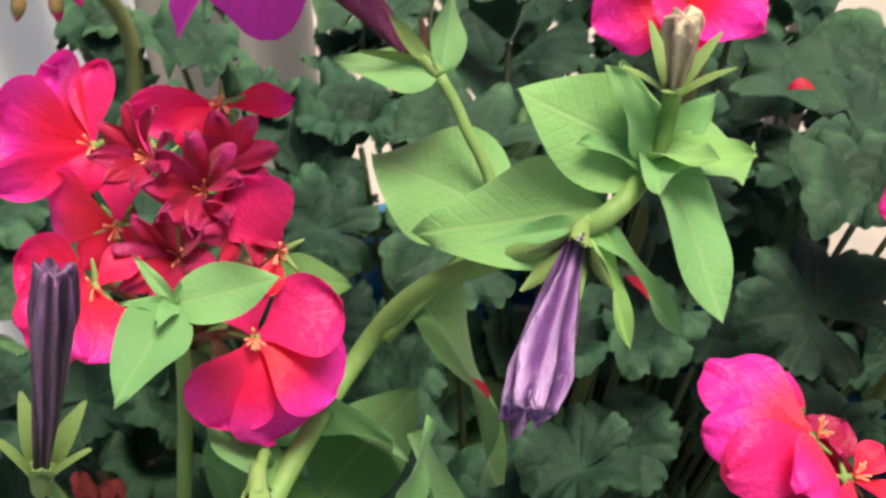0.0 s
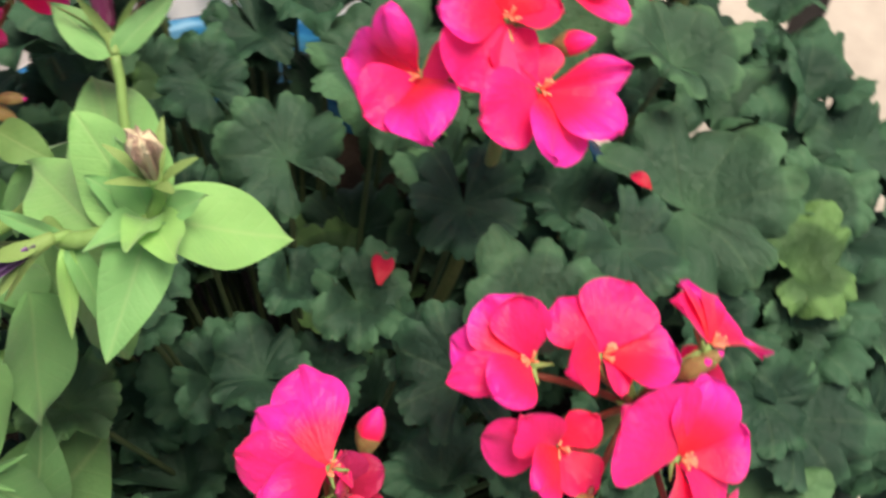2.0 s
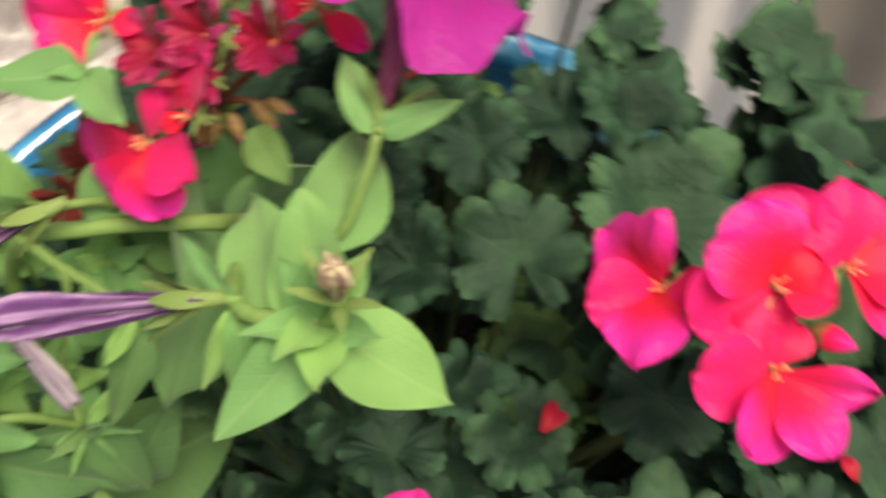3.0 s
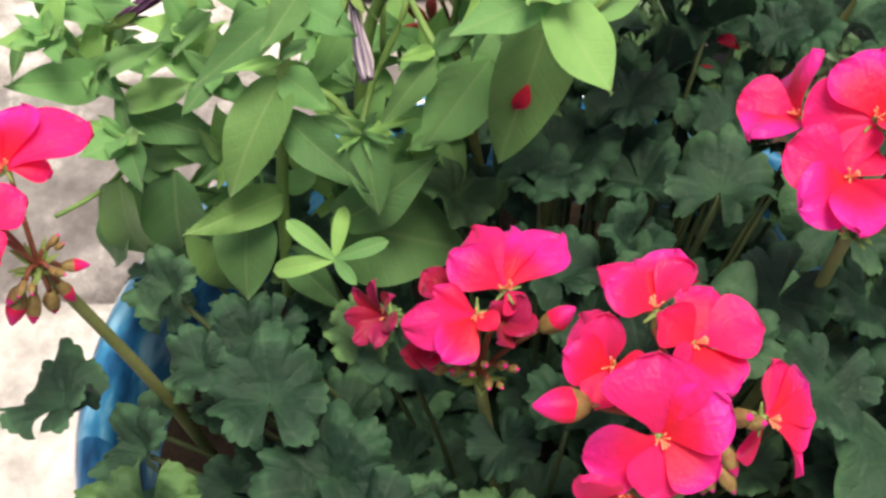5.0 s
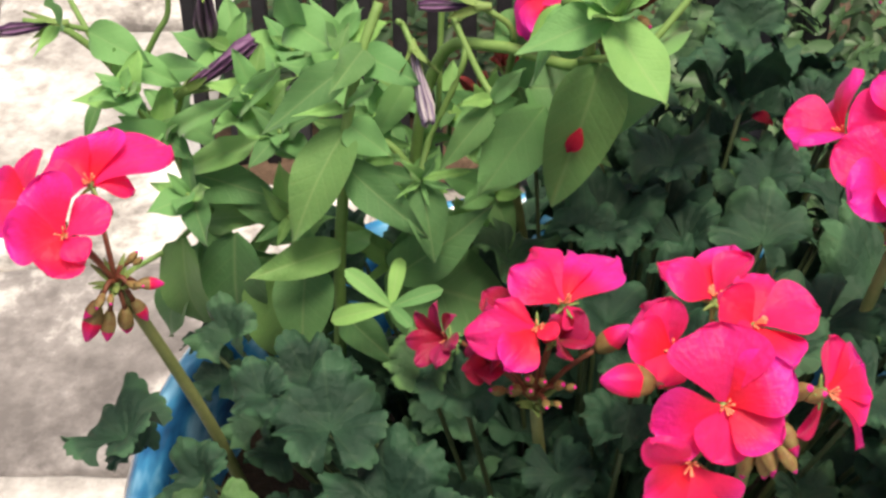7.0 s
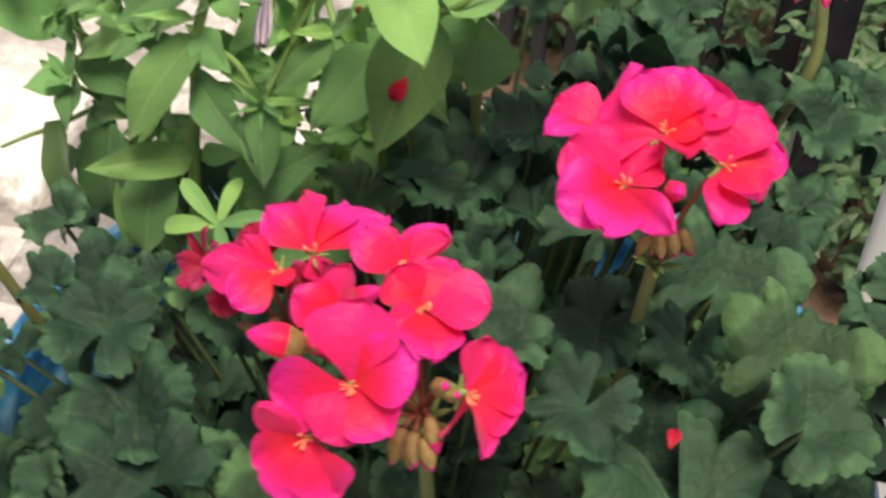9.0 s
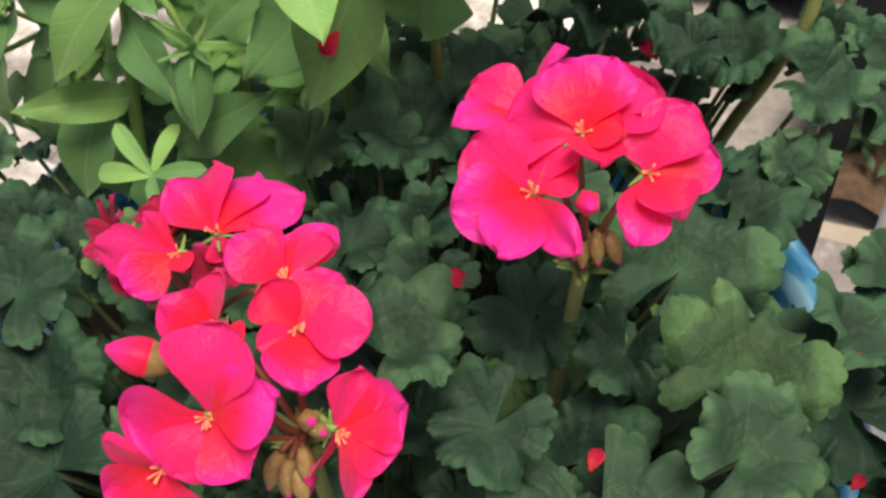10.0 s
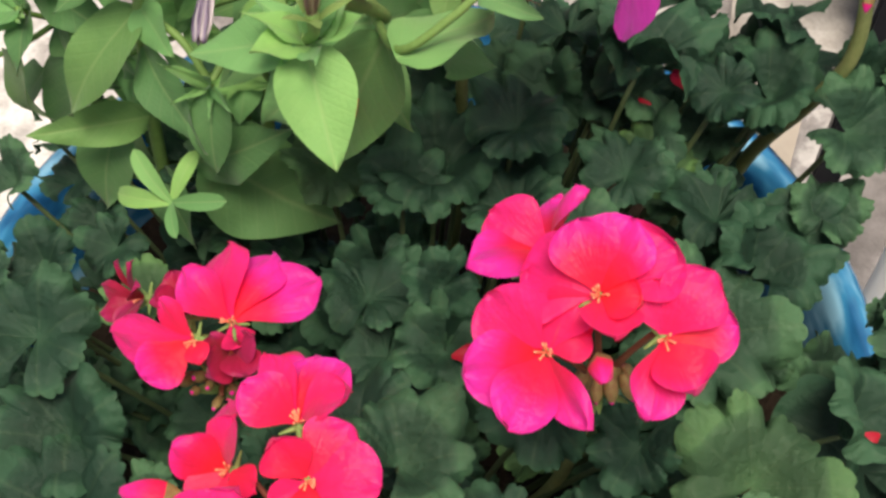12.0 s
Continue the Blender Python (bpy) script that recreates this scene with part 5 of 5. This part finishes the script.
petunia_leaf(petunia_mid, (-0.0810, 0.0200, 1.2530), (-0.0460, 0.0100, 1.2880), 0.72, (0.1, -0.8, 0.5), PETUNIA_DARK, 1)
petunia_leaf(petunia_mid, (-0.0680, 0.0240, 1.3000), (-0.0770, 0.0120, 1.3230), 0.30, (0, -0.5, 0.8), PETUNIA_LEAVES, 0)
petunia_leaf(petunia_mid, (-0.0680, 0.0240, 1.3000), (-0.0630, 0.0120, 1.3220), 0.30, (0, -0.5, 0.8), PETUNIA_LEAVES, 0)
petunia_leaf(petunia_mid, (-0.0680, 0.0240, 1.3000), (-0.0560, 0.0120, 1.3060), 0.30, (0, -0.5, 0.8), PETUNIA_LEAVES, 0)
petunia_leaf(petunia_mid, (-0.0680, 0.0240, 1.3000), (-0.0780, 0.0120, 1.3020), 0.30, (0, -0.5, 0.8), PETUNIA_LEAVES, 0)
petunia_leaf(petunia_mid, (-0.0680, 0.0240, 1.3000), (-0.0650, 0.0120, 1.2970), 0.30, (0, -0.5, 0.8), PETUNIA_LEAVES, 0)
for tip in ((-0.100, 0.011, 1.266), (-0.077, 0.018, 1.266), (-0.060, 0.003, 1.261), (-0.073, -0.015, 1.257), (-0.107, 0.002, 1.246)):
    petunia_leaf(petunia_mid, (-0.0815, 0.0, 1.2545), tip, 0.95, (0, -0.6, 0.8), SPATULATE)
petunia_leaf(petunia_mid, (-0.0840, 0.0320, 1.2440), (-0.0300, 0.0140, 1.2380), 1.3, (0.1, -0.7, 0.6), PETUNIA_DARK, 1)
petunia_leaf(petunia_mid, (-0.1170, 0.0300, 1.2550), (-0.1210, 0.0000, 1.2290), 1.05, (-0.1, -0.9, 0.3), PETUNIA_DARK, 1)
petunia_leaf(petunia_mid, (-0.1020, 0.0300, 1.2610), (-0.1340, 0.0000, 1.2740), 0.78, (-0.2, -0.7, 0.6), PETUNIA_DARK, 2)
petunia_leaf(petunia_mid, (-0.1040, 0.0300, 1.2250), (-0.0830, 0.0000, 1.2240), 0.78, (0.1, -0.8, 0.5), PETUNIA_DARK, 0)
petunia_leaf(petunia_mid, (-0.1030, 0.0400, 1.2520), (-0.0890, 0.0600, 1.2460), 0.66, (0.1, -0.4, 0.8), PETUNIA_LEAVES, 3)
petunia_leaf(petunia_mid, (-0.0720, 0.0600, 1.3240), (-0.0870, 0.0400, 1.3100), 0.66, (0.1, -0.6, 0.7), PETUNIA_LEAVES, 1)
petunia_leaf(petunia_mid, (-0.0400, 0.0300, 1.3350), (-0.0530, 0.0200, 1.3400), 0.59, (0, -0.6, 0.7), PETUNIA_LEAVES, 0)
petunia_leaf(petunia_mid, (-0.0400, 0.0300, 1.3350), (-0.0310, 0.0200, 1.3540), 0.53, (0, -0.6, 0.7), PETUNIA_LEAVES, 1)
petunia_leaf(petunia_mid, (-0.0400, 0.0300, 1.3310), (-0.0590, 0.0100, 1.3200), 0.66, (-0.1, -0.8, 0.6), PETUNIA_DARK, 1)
stem_part(petunia_mid, [(-0.0690, 0.0240, 1.3000), (-0.0640, 0.0400, 1.3100), (-0.0500, 0.0450, 1.3440), (-0.0540, 0.0600, 1.3520)], 0.0015, 0.0012)
stem_part(petunia_mid, [(-0.0380, 0.0300, 1.3330), (-0.0440, 0.0400, 1.3390), (-0.0510, 0.0500, 1.3510), (-0.0560, 0.0600, 1.3600)], 0.0015, 0.0012)
stem_part(petunia_mid, [(-0.0680, 0.0240, 1.3000), (-0.0790, 0.0300, 1.3130), (-0.0900, 0.0340, 1.3160), (-0.0970, 0.0360, 1.3170)], 0.0014, 0.0016)
withered(petunia_mid, (-0.0700, 0.0500, 1.3460), (-0.0650, 0.0190, 1.3330), WILTED_PALE, (-0.0760, 0.0560, 1.3550), 0.8)
withered(petunia_mid, (-0.0430, 0.0570, 1.3600), (-0.0670, 0.0585, 1.3600), WILTED_DARK, (-0.0300, 0.0560, 1.3450), 0.9)
petunia_side = thing("petunia_plant", (-0.15, 0.09, 1.06), "sprawling petunia trailing over the rim, dark withered flowers", "plant", "petunias in the planter")
stem_part(petunia_side, [(-0.1600, 0.0700, 1.1880), (-0.1700, 0.0850, 1.2350), (-0.1790, 0.0950, 1.2660), (-0.1940, 0.1000, 1.2910), (-0.2030, 0.1000, 1.3110), (-0.2190, 0.1000, 1.3280), (-0.2350, 0.1000, 1.3320)], 0.0024, 0.0014)
stem_part(petunia_side, [(-0.1710, 0.0850, 1.2330), (-0.1780, 0.0600, 1.2400), (-0.1890, 0.0500, 1.2390), (-0.2030, 0.0500, 1.2300)], 0.0014, 0.001)
stem_part(petunia_side, [(-0.1840, 0.0950, 1.2690), (-0.1800, 0.1000, 1.2840), (-0.1750, 0.1020, 1.2950), (-0.1710, 0.1020, 1.2930)], 0.0014, 0.0012)
stem_part(petunia_side, [(-0.2030, 0.1000, 1.3110), (-0.2110, 0.1100, 1.3190), (-0.2190, 0.1200, 1.3300)], 0.0016, 0.0012)
stem_part(petunia_side, [(-0.1870, 0.1000, 1.3110), (-0.1790, 0.1000, 1.3250), (-0.1740, 0.1000, 1.3330), (-0.1720, 0.1000, 1.3440)], 0.0014, 0.0012)
petunia_leaf(petunia_side, (-0.1680, 0.0750, 1.2720), (-0.1340, 0.0500, 1.3050), 0.44, (-0.1, -0.7, 0.7), PETUNIA_LEAVES, 0)
petunia_leaf(petunia_side, (-0.1740, 0.0750, 1.2840), (-0.2020, 0.0500, 1.3070), 0.65, (-0.1, -0.7, 0.7), PETUNIA_LEAVES, 1)
petunia_leaf(petunia_side, (-0.2070, 0.0950, 1.3290), (-0.1800, 0.0750, 1.3260), 0.71, (-0.1, -0.7, 0.7), PETUNIA_LEAVES, 3)
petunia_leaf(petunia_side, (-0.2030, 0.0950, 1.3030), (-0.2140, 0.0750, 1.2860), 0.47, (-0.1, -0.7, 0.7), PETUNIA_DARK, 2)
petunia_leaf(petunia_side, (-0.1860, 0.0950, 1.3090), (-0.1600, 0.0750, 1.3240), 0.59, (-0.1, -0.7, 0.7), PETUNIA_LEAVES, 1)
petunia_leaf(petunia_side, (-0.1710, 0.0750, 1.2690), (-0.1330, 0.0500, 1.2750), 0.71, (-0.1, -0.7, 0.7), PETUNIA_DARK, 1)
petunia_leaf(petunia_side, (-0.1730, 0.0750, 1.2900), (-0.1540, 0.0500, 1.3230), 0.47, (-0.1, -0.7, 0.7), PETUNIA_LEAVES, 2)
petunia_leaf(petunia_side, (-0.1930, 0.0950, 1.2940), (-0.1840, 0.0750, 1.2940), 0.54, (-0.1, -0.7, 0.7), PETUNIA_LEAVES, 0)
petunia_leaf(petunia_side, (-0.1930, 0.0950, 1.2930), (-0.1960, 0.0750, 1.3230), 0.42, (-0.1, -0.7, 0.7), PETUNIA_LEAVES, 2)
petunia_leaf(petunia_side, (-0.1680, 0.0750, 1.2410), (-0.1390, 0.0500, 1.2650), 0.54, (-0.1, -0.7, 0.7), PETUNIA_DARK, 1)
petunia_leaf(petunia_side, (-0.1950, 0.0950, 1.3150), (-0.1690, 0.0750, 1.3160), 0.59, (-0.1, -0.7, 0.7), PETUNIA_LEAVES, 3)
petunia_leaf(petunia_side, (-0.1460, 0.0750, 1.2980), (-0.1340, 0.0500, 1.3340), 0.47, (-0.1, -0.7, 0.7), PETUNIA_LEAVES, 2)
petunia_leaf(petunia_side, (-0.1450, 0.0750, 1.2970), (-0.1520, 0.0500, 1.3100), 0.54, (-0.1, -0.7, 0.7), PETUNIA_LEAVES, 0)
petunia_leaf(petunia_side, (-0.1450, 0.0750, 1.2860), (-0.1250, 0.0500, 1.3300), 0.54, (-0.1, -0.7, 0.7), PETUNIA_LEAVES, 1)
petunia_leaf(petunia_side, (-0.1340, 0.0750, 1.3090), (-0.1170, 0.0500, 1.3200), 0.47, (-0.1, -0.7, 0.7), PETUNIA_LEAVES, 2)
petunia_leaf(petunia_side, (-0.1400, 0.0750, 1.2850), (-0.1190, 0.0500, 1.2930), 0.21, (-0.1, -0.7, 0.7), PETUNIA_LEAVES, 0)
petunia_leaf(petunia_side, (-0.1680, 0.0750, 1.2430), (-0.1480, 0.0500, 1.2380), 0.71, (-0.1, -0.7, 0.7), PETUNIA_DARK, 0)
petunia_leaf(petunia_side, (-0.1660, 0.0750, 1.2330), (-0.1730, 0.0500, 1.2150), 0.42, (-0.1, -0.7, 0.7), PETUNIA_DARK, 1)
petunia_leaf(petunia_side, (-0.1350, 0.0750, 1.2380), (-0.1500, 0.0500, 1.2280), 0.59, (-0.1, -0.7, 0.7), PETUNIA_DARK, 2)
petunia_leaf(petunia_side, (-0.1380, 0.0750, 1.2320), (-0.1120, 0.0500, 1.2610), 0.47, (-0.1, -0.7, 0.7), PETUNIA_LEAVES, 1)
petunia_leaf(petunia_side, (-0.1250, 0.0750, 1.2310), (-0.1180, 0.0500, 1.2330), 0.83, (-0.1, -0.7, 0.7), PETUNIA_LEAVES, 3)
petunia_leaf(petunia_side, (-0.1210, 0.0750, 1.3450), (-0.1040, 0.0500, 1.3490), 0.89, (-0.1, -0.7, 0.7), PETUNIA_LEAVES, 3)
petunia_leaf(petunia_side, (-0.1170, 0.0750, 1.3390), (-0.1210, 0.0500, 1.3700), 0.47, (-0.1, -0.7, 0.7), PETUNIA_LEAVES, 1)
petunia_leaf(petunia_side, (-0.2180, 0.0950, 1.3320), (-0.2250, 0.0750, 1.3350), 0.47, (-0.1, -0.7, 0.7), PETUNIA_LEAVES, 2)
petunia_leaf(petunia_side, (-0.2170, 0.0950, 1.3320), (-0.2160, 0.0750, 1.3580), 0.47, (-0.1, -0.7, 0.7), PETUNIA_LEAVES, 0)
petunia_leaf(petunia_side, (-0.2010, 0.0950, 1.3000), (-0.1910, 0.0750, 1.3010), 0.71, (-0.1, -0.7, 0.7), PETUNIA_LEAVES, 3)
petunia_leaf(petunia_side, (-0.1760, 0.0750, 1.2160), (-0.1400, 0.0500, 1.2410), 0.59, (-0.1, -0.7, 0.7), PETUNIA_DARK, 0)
withered(petunia_side, (-0.1700, 0.0880, 1.3020), (-0.1390, 0.1000, 1.3190), WILTED_DARK, (-0.176, 0.092, 1.262))
withered(petunia_side, (-0.1600, 0.1200, 1.3450), (-0.1630, 0.1300, 1.3050), WILTED_DARK, None)
withered(petunia_side, (-0.2200, 0.1000, 1.3300), (-0.2420, 0.0900, 1.3330), WILTED_DARK, None)
petunia_back = thing("petunia_plant", (-0.03, 0.09, 1.06), "slender petunia shoot beside the rear flower head", "plant", "petunias in the planter")
stem_part(petunia_back, [(-0.03, 0.09, 1.07), (-0.035, 0.085, 1.25), (-0.0230, 0.0700, 1.3680), (-0.0190, 0.0700, 1.3880)], 0.002, 0.0013)
petunia_leaf(petunia_back, (-0.0190, 0.0690, 1.3880), (-0.0190, 0.0490, 1.3940), 0.98, (-0.4, 0, 1), PETUNIA_LEAVES, 0)
petunia_leaf(petunia_back, (-0.0190, 0.0690, 1.3880), (-0.0420, 0.0780, 1.3940), 0.90, (-0.4, 0, 1), PETUNIA_LEAVES, 0)
petunia_leaf(petunia_back, (-0.0190, 0.0690, 1.3880), (-0.0110, 0.0760, 1.3940), 0.41, (-0.4, 0, 1), PETUNIA_LEAVES, 0)
petunia_leaf(petunia_back, (-0.0190, 0.0690, 1.3880), (-0.0220, 0.0780, 1.3940), 0.41, (-0.4, 0, 1), PETUNIA_LEAVES, 0)
petunia_leaf(petunia_back, (-0.0190, 0.0690, 1.3880), (-0.0180, 0.0670, 1.3940), 0.41, (-0.4, 0, 1), PETUNIA_LEAVES, 0)
petunia_leaf(petunia_back, (-0.0190, 0.0690, 1.3880), (-0.0270, 0.0710, 1.3940), 0.66, (-0.4, 0, 1), PETUNIA_LEAVES, 0)
petunia_leaf(petunia_back, (0.0120, 0.0540, 1.3500), (0.0110, 0.0360, 1.3500), 1.07, (-0.4, 0, 1), PETUNIA_DARK, 1)
petunia_leaf(petunia_back, (-0.0230, 0.0570, 1.3500), (-0.0270, 0.0710, 1.3400), 1.31, (-0.4, 0, 1), PETUNIA_LEAVES, 1)
petunia_leaf(petunia_back, (-0.0210, 0.0470, 1.3100), (0.0020, 0.0220, 1.3200), 0.98, (-0.4, 0, 1), PETUNIA_DARK, 1)
petunia_leaf(petunia_back, (-0.0210, 0.0470, 1.3100), (-0.0290, 0.0660, 1.3200), 0.98, (-0.4, 0, 1), PETUNIA_DARK, 0)
petunia_leaf(petunia_back, (0.0150, 0.0440, 1.3430), (0.0070, 0.0520, 1.2950), 1.0, (0.0, -0.9, 0.3), PETUNIA_LEAVES, 3)
withered(petunia_back, (-0.0550, 0.0900, 1.3920), (-0.0480, 0.0785, 1.4380), WILTED_DARK, (-0.06, 0.07, 1.30), 0.6)

petunia_leaf(petunia_back, (-0.0190, 0.0660, 1.3020), (0.0040, 0.0620, 1.3340), 1.5, (0.1, -0.8, 0.5), PETUNIA_LEAVES, 3)

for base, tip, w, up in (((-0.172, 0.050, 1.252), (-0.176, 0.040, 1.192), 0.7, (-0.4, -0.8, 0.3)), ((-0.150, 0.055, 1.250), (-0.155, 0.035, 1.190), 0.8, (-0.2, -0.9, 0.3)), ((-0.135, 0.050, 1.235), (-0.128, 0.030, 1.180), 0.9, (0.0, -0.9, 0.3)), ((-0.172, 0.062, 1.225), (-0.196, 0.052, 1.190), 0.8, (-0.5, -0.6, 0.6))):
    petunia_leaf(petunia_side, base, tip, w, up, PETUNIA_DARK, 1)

# leafy side shoots on the petunias
SHOOT = random.Random(23)


def side_shoot(plant, at, up, count, reach):
    """A short shoot whose paired leaves spread round a yellowish tip."""
    at, up = Vector(at), Vector(up).normalized()
    u = up.cross(Vector((0.3, 1, 0.2))).normalized()
    v = up.cross(u)
    bm = bmesh.new()
    add_tube(bm, [at - up * 0.03 + Vector((0, 0.012, -0.012)), at - up * 0.012, at], 0.0013, 0.0011, 7, 4)
    part("stem", bm, PET_STEM, plant)
    for i in range(count):
        a = 2.4 * i + SHOOT.uniform(-0.3, 0.3)
        n = reach * (1 - 0.55 * i / count) * SHOOT.uniform(0.8, 1.2)
        d = u * math.cos(a) + v * math.sin(a)
        rise = 0.1 + 1.3 * i / count
        tip = at + (d + up * rise).normalized() * n
        petunia_leaf(plant, at - up * 0.008 * (1 - i / count), tip, SHOOT.uniform(0.65, 0.95), up - d * 0.6, PETUNIA_LEAVES if SHOOT.random() < 0.65 else PETUNIA_DARK, SHOOT.randrange(4))


side_shoot(petunia_side, (-0.190, 0.065, 1.320), (-0.2, -0.4, 1), 9, 0.018)
side_shoot(petunia_side, (-0.168, 0.055, 1.272), (-0.3, -0.5, 0.8), 7, 0.024)
side_shoot(petunia_mid, (-0.126, 0.055, 1.304), (-0.2, -0.6, 0.8), 8, 0.024)
side_shoot(petunia_mid, (-0.070, 0.050, 1.276), (0.1, -0.7, 0.7), 8, 0.022)
side_shoot(petunia_mid, (-0.088, 0.052, 1.300), (0.0, -0.8, 0.6), 7, 0.022)
side_shoot(petunia_mid, (-0.104, 0.080, 1.318), (0.0, -0.5, 1), 8, 0.026)
side_shoot(petunia_back, (-0.040, 0.060, 1.310), (0.0, -0.7, 0.7), 7, 0.022)
side_shoot(petunia_mid, (-0.125, 0.050, 1.262), (-0.1, -0.8, 0.5), 7, 0.026)
side_shoot(petunia_side, (-0.138, 0.075, 1.314), (0.0, -0.5, 1), 8, 0.022)
side_shoot(petunia_side, (-0.180, 0.075, 1.290), (-0.3, -0.5, 0.8), 7, 0.022)
side_shoot(petunia_mid, (-0.120, 0.060, 1.215), (0.0, -0.8, 0.3), 6, 0.030)
side_shoot(petunia_mid, (-0.080, 0.060, 1.225), (0.1, -0.8, 0.3), 6, 0.028)
side_shoot(petunia_side, (-0.125, 0.125, 1.300), (-0.1, -0.4, 1), 9, 0.028)
side_shoot(petunia_side, (-0.152, 0.125, 1.300), (-0.2, -0.4, 1), 9, 0.028)
side_shoot(petunia_mid, (-0.104, 0.130, 1.300), (0.0, -0.4, 1), 9, 0.030)
side_shoot(petunia_side, (-0.178, 0.115, 1.270), (-0.3, -0.4, 0.9), 9, 0.028)
side_shoot(petunia_mid, (-0.085, 0.115, 1.270), (0.0, -0.5, 0.9), 8, 0.028)
side_shoot(petunia_back, (-0.036, 0.055, 1.270), (0.1, -0.8, 0.5), 6, 0.026)
side_shoot(petunia_back, (-0.054, 0.106, 1.276), (0.0, -0.5, 1), 7, 0.024)
side_shoot(petunia_mid, (-0.069, 0.110, 1.256), (0.0, -0.5, 0.9), 7, 0.024)
side_shoot(petunia_mid, (-0.090, 0.100, 1.256), (-0.1, -0.5, 0.9), 7, 0.026)
side_shoot(petunia_back, (-0.030, 0.125, 1.240), (0.1, -0.5, 1), 6, 0.022)
side_shoot(petunia_mid, (-0.050, 0.068, 1.242), (0.1, -0.7, 0.7), 6, 0.024)

# seed head on its bowed stalk
bm = bmesh.new()
add_tube(bm, [(0.10, 0.11, 1.12), (0.118, 0.115, 1.21), (0.134, 0.1, 1.275), (0.142, 0.098, 1.31), (0.138, 0.114, 1.345)], 0.0032, 0.0025, 9, 6)
SEED_TOP = Vector((0.138, 0.114, 1.345))
ends = []
for i in range(14):
    a, h = 2.4 * i, RNG.uniform(-0.012, 0.008)
    ends.append(SEED_TOP + Vector((0.016 * math.cos(a), 0.016 * math.sin(a), h)) * RNG.uniform(0.7, 1.1))
    add_tube(bm, [SEED_TOP, (SEED_TOP + ends[-1]) / 2 + Vector((0, 0, 0.004)), ends[-1]], 0.0009, 0.0008, 6, 3)
seed_stalk = part("flower_stalk", bm, STEM, PLANTS["right"], "bowed stalk with a spent brown flower head")
for i, e in enumerate(ends):
    attach("bud", BUDS[i % 2], seed_stalk, facing(e, (e - SEED_TOP) + Vector((0, 0, -0.012)), 0, 0.0085))


# ---------------------------------------------------------------- fallen petals
def petal_mesh(seed):
    bm = bmesh.new()
    add_petal(bm, random.Random(seed), 0, 0.5, 1.0, 0.3, 0.75)
    return mesh_of("fallen_petal", bm, [FALLEN_RED])


FALLEN = petal_mesh(81)


def fallen_petal(x, y, z, nrm, spin, size):
    ob = attach("fallen_petal", FALLEN, None, facing((x, y, z), nrm, spin, size))
    tagged(ob, "fallen crimson petal lying on a leaf", "petal", "fallen petals")


fallen_petal(-0.007, 0.012, 1.334, (0.1, -0.9, 0.5), 240, 0.011)
fallen_petal(0.041, -0.045, 1.287, (0.0, -0.2, 1), 20, 0.012)
fallen_petal(0.105, -0.106, 1.297, (0.0, -0.3, 1), 80, 0.008)
fallen_petal(0.180, -0.020, 1.268, (0.1, -0.2, 1), 200, 0.009)
fallen_petal(0.091, 0.090, 1.276, (0.0, -0.4, 1), 140, 0.011)
fallen_petal(0.073, 0.084, 1.274, (0.1, -0.3, 1), 300, 0.008)
fallen_petal(0.180, -0.075, 1.271, (0.0, -0.3, 1), 60, 0.007)
